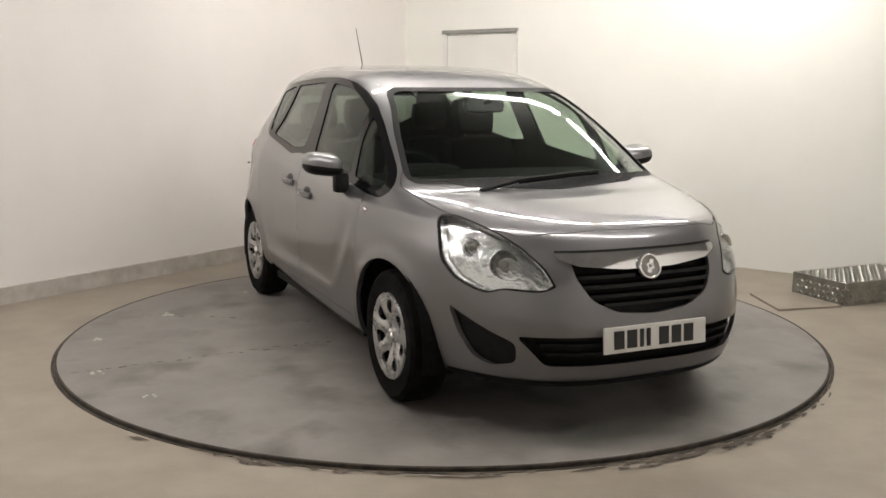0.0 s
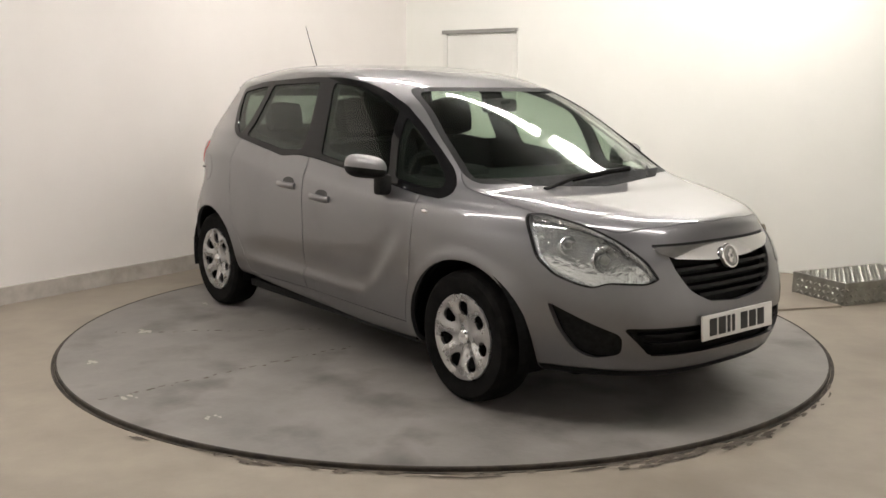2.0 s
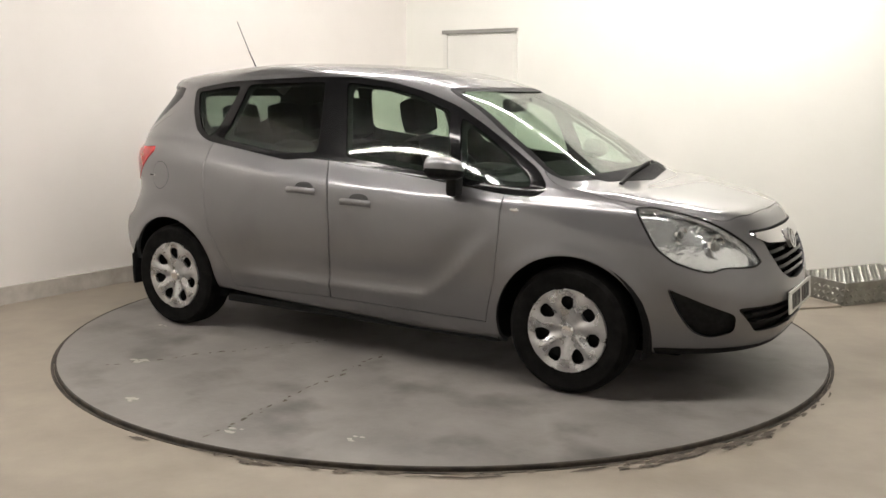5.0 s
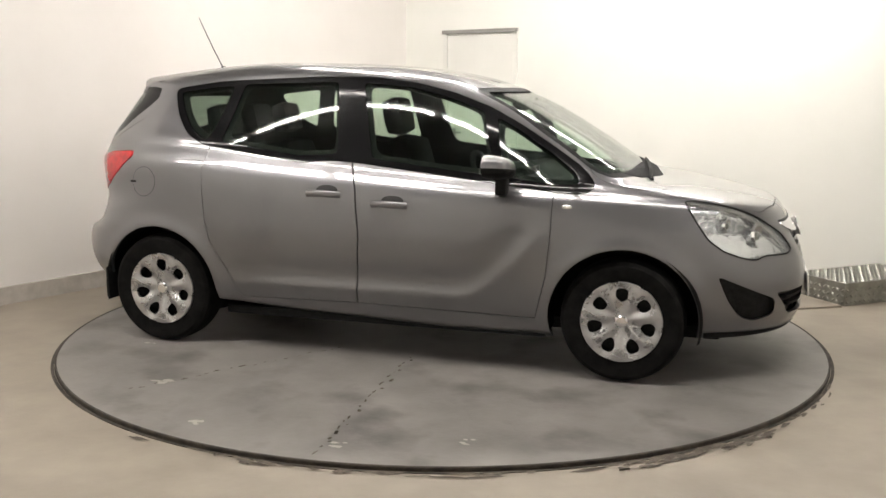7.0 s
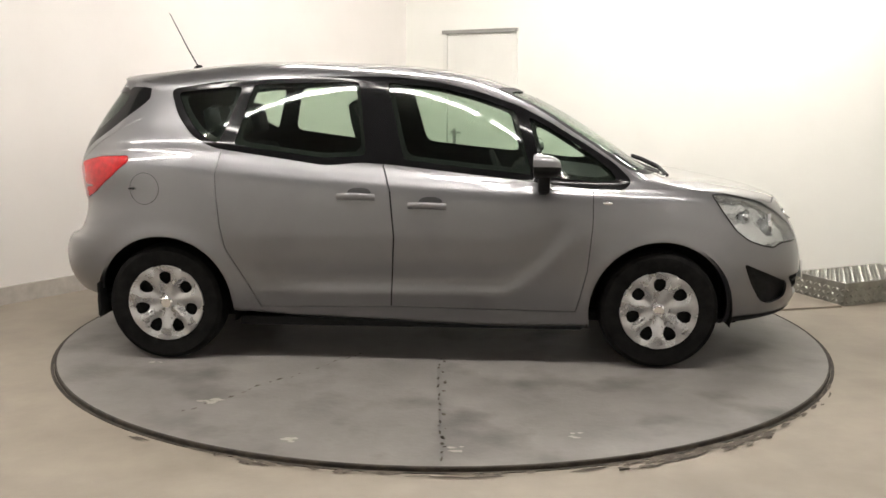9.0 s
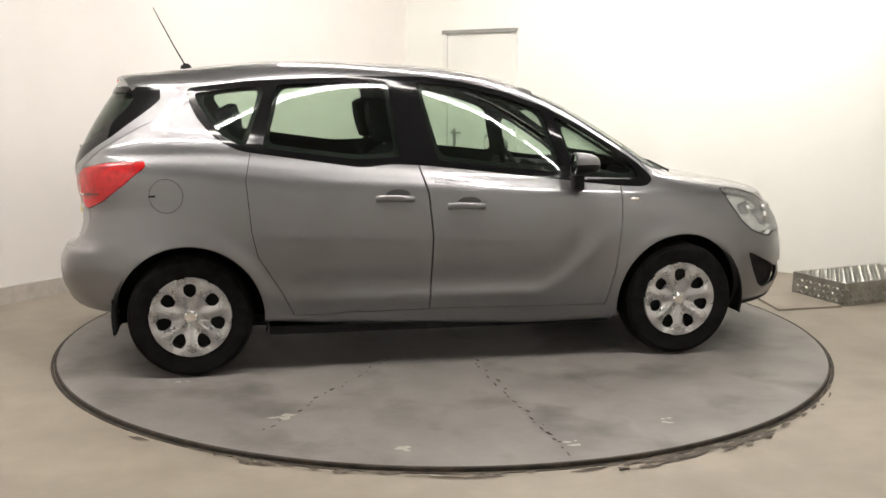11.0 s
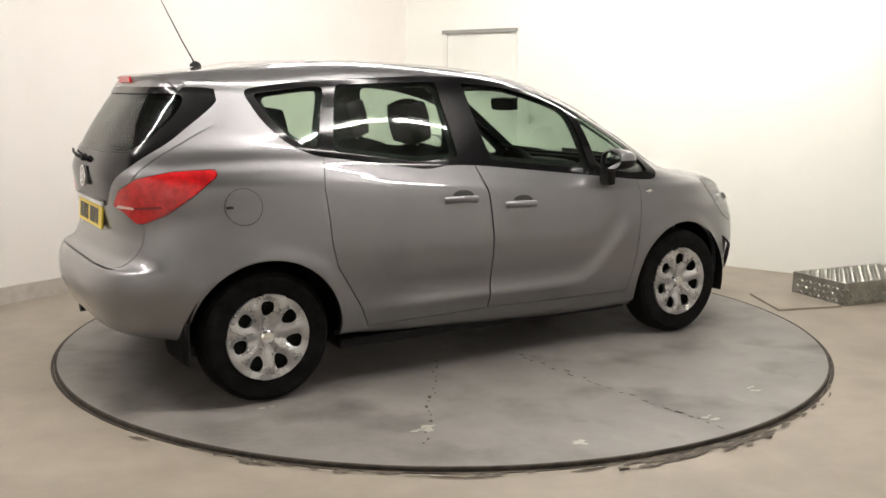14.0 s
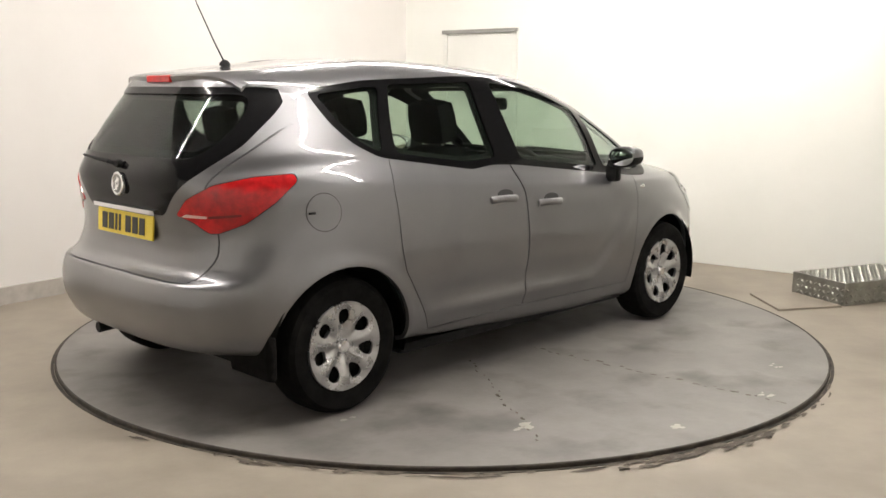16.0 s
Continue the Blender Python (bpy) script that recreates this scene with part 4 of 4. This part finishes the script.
def build_sides():
    for s in (-1, 1):
        for x, z in ((0.10, 0.868), (-0.275, 0.912)):
            y0, y1 = (-1.2, -0.5) if s < 0 else (0.5, 1.2)
            cup = [(x + 0.015 + 0.062 * math.cos(k * math.pi / 12), z + 0.018 + 0.026 * math.sin(k * math.pi / 12)) for k in range(24)]
            # flat dark ellipse painted for the shade in the cup behind the handle
            on_surface("handle_cup_shade", cup, "xz", y0, y1, -0.001, 0.004, SHADE_DARK, CAR, "dark patch for the shade in the handle recess")
            hit = TREE.ray_cast(Vector((x, s * 1.5, z)), Vector((0, -s, 0)))[0]
            pts = [(x - 0.098, hit.y + s * 0.002, z - 0.003), (x - 0.075, hit.y + s * 0.016, z), (x, hit.y + s * 0.026, z + 0.001), (x + 0.068, hit.y + s * 0.018, z - 0.002), (x + 0.094, hit.y + s * 0.002, z - 0.004)]
            bm = tube(pts, 0.0125, 14)
            for v in bm.verts:
                v.co.z = z + (v.co.z - z) * 1.5
            part("door_handle", bm, PAINT, CAR, "silver door handle", True)
        # side repeater
        h = TREE.ray_cast(Vector((1.035, s * 1.5, 0.885)), Vector((0, -s, 0)))[0]
        bm = bmesh.new()
        bmesh.ops.create_uvsphere(bm, u_segments=14, v_segments=8, radius=1)
        bmesh.ops.transform(bm, matrix=Matrix.Translation(h) @ Matrix.Diagonal((0.026, 0.006, 0.013, 1)), verts=bm.verts)
        part("side_repeater", bm, CHROME, CAR, "small clear side repeater", True)
        # mirror: a rounded shell, painted above and black below, its glass facing the rear
        halves = []
        for upper in (True, False):
            bm = bmesh.new()
            rows = []
            nu, nv = 28, 9
            for b in range(nv):
                e = (math.pi / 2) * b / (nv - 1) * (1 if upper else -1)
                row = []
                for k in range(nu):
                    a = 2 * math.pi * k / nu
                    ca, sa, ce, se = math.cos(a), math.sin(a), math.cos(e), math.sin(e)
                    px = math.copysign(abs(ca) ** 0.75, ca) * abs(ce) ** 0.6
                    py = math.copysign(abs(sa) ** 0.75, sa) * abs(ce) ** 0.6
                    pz = math.copysign(abs(se) ** 0.8, se)
                    px = px if px > -0.55 else -0.55
                    taper = 0.94 - 0.16 * px
                    row.append(bm.verts.new((px * 0.088, py * 0.110 * taper, pz * taper * (0.070 if upper else 0.054) + 0.012 * py * s)))
                rows.append(row)
            for p, q in zip(rows, rows[1:]):
                for k in range(nu):
                    bm.faces.new((p[k], p[(k + 1) % nu], q[(k + 1) % nu], q[k]))
            bmesh.ops.remove_doubles(bm, verts=bm.verts, dist=1e-5)
            bmesh.ops.recalc_face_normals(bm, faces=bm.faces)
            bmesh.ops.transform(bm, matrix=pose(0.70, s * 0.965, 1.075, 0, 0, s * 8), verts=bm.verts)
            halves.append(bm)
        mir = part("door_mirror", halves[0], PAINT, CAR, "silver door mirror", True)
        part("mirror_cap", halves[1], BLACK, mir, "black mirror underside", True)
        glass = spun([(0.0, 0.0), (0.9, 0.0), (1.0, 0.06), (0.0, 0.06)], 32, "x")
        bmesh.ops.transform(glass, matrix=pose(0.649, s * 0.958, 1.084, 0, 0, s * 8) @ Matrix.Diagonal((0.06, 0.096, 0.052, 1)), verts=glass.verts)
        part("mirror_glass", glass, MIRROR, mir, "mirror glass", True)
        part("mirror_stalk", boxed(0.672, 0.735, min(s * 0.835, s * 0.915), max(s * 0.835, s * 0.915), 0.935, 1.04, 0.02), BLACK, mir, "black mirror foot", True)


def cushion(bm, c, size, lean=0.0, puff=0.3):
    """A padded block."""
    part_bm = boxed(-0.5, 0.5, -0.5, 0.5, -0.5, 0.5)
    bmesh.ops.subdivide_edges(part_bm, edges=part_bm.edges[:], cuts=4, use_grid_fill=True)
    for v in part_bm.verts:
        v.co = v.co.lerp(v.co.normalized() * 0.6, puff)
    bmesh.ops.transform(part_bm, matrix=Matrix.Translation(c) @ pose(0, 0, 0, 0, lean, 0) @ Matrix.Diagonal((*size, 1)), verts=part_bm.verts)
    me = bpy.data.meshes.new("tmp")
    part_bm.to_mesh(me)
    part_bm.free()
    bm.from_mesh(me)
    bpy.data.meshes.remove(me)
    return bm


def build_cabin():
    for y in (-0.37, 0.37):
        seat = part("front_seat", cushion(bmesh.new(), (0.16, y, 0.52), (0.54, 0.50, 0.20), 8), CLOTH, CAR, "dark cloth front seat", True)
        part("seat_back", cushion(bmesh.new(), (-0.18, y, 0.84), (0.20, 0.49, 0.64), -14, 0.35), CLOTH, seat, "dark cloth backrest", True)
        part("head_rest", cushion(bmesh.new(), (-0.295, y, 1.29), (0.13, 0.27, 0.23), -12, 0.5), CLOTH, seat, "dark head restraint", True)
        for dy in (-0.06, 0.06):
            part("rest_post", tube([(-0.262, y + dy, 1.1), (-0.285, y + dy, 1.22)], 0.008, 8), GREY_METAL, seat)
    bench = part("rear_bench", cushion(bmesh.new(), (-0.76, 0, 0.56), (0.5, 1.26, 0.2), 6, 0.15), CLOTH, CAR, "dark cloth rear bench", True)
    for y, w in ((-0.42, 0.44), (0.0, 0.36), (0.42, 0.44)):
        part("bench_back", cushion(bmesh.new(), (-1.03, y, 0.84), (0.17, w, 0.56), -16, 0.3), CLOTH, bench, "", True)
        part("head_rest", cushion(bmesh.new(), (-1.12, y, 1.27), (0.10, 0.25, 0.19), -12, 0.45), CLOTH, bench, "dark head restraint", True)
    part("parcel_shelf", boxed(-1.80, -1.15, -0.62, 0.62, 1.02, 1.04, 0.008), TRIM, CAR, "dark parcel shelf")
    dash = part("dashboard", cushion(bmesh.new(), (0.88, 0, 0.83), (0.62, 1.42, 0.34), 6, 0.22), TRIM, CAR, "dark moulded dashboard", True)
    part("instrument_hood", cushion(bmesh.new(), (0.66, -0.37, 1.0), (0.22, 0.36, 0.12), 4, 0.5), TRIM, dash, "", True)
    wheel = bmesh.new()
    prof = [(0.18 + 0.016 * math.cos(a), 0.016 * math.sin(a)) for a in [k * math.pi / 4 for k in range(8)]]
    wheel = spun(prof, 40, "x", True)
    box(wheel, -0.012, 0.02, -0.17, 0.17, -0.03, 0.03)
    box(wheel, -0.02, 0.03, -0.07, 0.07, -0.06, 0.06, None, 0.015)
    bmesh.ops.transform(wheel, matrix=pose(0.50, -0.37, 0.95, 0, -24, 0), verts=wheel.verts)
    part("steering_wheel", wheel, TRIM, CAR, "black steering wheel", True)
    part("steering_column", tube([(0.46, -0.37, 0.93), (0.72, -0.37, 0.85)], 0.04, 12), TRIM, CAR)
    part("console", boxed(-0.2, 0.6, -0.1, 0.1, 0.3, 0.62, 0.03), TRIM, CAR, "dark centre console")
    part("gear_lever", tube([(0.42, 0.0, 0.6), (0.40, 0.0, 0.80)], 0.018, 10), TRIM, CAR)
    m = part("rear_view_mirror", cushion(bmesh.new(), (0.60, 0, 1.375), (0.05, 0.24, 0.075), -10, 0.4), BLACK, CAR, "black rear view mirror", True)
    part("mirror_arm", tube([(0.61, 0, 1.39), (0.70, 0, 1.405)], 0.012, 8), BLACK, m)
    for s in (-1, 1):
        part("sun_visor", boxed(0.18, 0.36, s * 0.36 - 0.18, s * 0.36 + 0.18, 1.475, 1.49, 0.005), LINER, CAR, "grey sun visor")


build_front()
build_rear()
build_sides()
build_cabin()


# ---------------------------------------------------------------- things in the room
def build_door():
    d = RIGHT[1]
    n = Vector((-d.y, d.x, 0)) * -1
    base = Matrix(((d.x, n.x, 0, 0.024), (d.y, n.y, 0, 4.077), (0, 0, 1, 0), (0, 0, 0, 1)))
    w = 0.84
    door = tagged(new("door_1"), "closed pale painted flush door with a lever handle", "door", kind="structure")
    part("leaf", boxed(0.03, w - 0.03, 0.002, 0.014, FLOOR + 0.01, 1.985, 0.002, base), DOOR_PAINT, door)
    part("architrave", boxed(-0.02, 0.025, 0.002, 0.022, FLOOR, 2.035, 0.003, base), DOOR_PAINT, door)
    part("architrave", boxed(w - 0.025, w + 0.02, 0.002, 0.022, FLOOR, 2.035, 0.003, base), DOOR_PAINT, door)
    part("lintel", boxed(-0.02, w + 0.02, 0.002, 0.05, 2.005, 2.04, 0.003, base), GREY_METAL, door, "grey metal head trim")
    hp = part("handle_plate", boxed(0.10, 0.135, 0.014, 0.022, 0.89, 1.07, 0.003, base), GREY_METAL, door, "grey handle plate")
    part("lever", boxed(0.10, 0.22, 0.04, 0.058, 1.02, 1.04, 0.005, base), GREY_METAL, hp, "grey lever")
    part("lever_neck", boxed(0.108, 0.128, 0.02, 0.05, 1.02, 1.04, 0.003, base), GREY_METAL, hp)


def build_step_box():
    m = pose(2.80, 0.724, 0, 0, 0, 24)
    thing = tagged(new("step_box"), "low chequer-plate steel step box on the concrete floor", "step")
    W, D, Z = 0.85, 0.50, 0.144
    part("body", boxed(0, W, 0, D, FLOOR, Z, 0.006, m), STEEL, thing)
    verts, faces = [], []
    def lug(c, u, v, n, flip):
        a = (u + v if flip else u - v).normalized()
        b = n.cross(a)
        i = len(verts)
        for p in (a * 0.020, b * 0.0105, -a * 0.020, -b * 0.0105):
            verts.append(m @ (c + p))
        verts.append(m @ (c + n * 0.011))
        for k in range(4):
            faces.append((i + k, i + (k + 1) % 4, i + 4))
    X, Y, Zv = Vector((1, 0, 0)), Vector((0, 1, 0)), Vector((0, 0, 1))
    step = 0.042
    for i in range(int(W / step)):
        for j in range(int(D / step)):
            lug(Vector((0.022 + i * step, 0.022 + j * step, Z)), X, Y, Zv, (i + j) % 2)
        for j in range(3):
            lug(Vector((0.022 + i * step, 0, FLOOR + 0.026 + j * step)), X, Zv, -Y, (i + j) % 2)
    for i in range(int(D / step)):
        for j in range(3):
            lug(Vector((0, 0.022 + i * step, FLOOR + 0.026 + j * step)), Y, Zv, -X, (i + j) % 2)
    me = bpy.data.meshes.new("tread")
    me.from_pydata([tuple(v) for v in verts], [], faces)
    tagged(part("tread", me, STEEL, thing, "raised diamond tread"), kind="stuff")


def build_floor_plate():
    poly = [(2.29, 0.57), (2.77, 0.69), (2.60, 1.14), (2.42, 1.20), (2.26, 1.10)]
    tagged(part("steel_plate", prism(poly, "xy", FLOOR + 0.001, FLOOR + 0.014), CONCRETE), "flat grey sheet lying on the floor", "sheet")


build_door()
build_step_box()
build_floor_plate()


def motions():
    rows_table, rows_car = [], []
    for i in range(9):
        t = 2.0 * i
        a = START + RATE * t
        m = pose(0, 0, 0, 0, 0, a)
        rows_table.append((t, m))
        rows_car.append((t, m @ pose(CAR_X, CAR_Y, 0)))
    walk(TURNTABLE, rows_table)
    walk(CAR, rows_car)


motions()
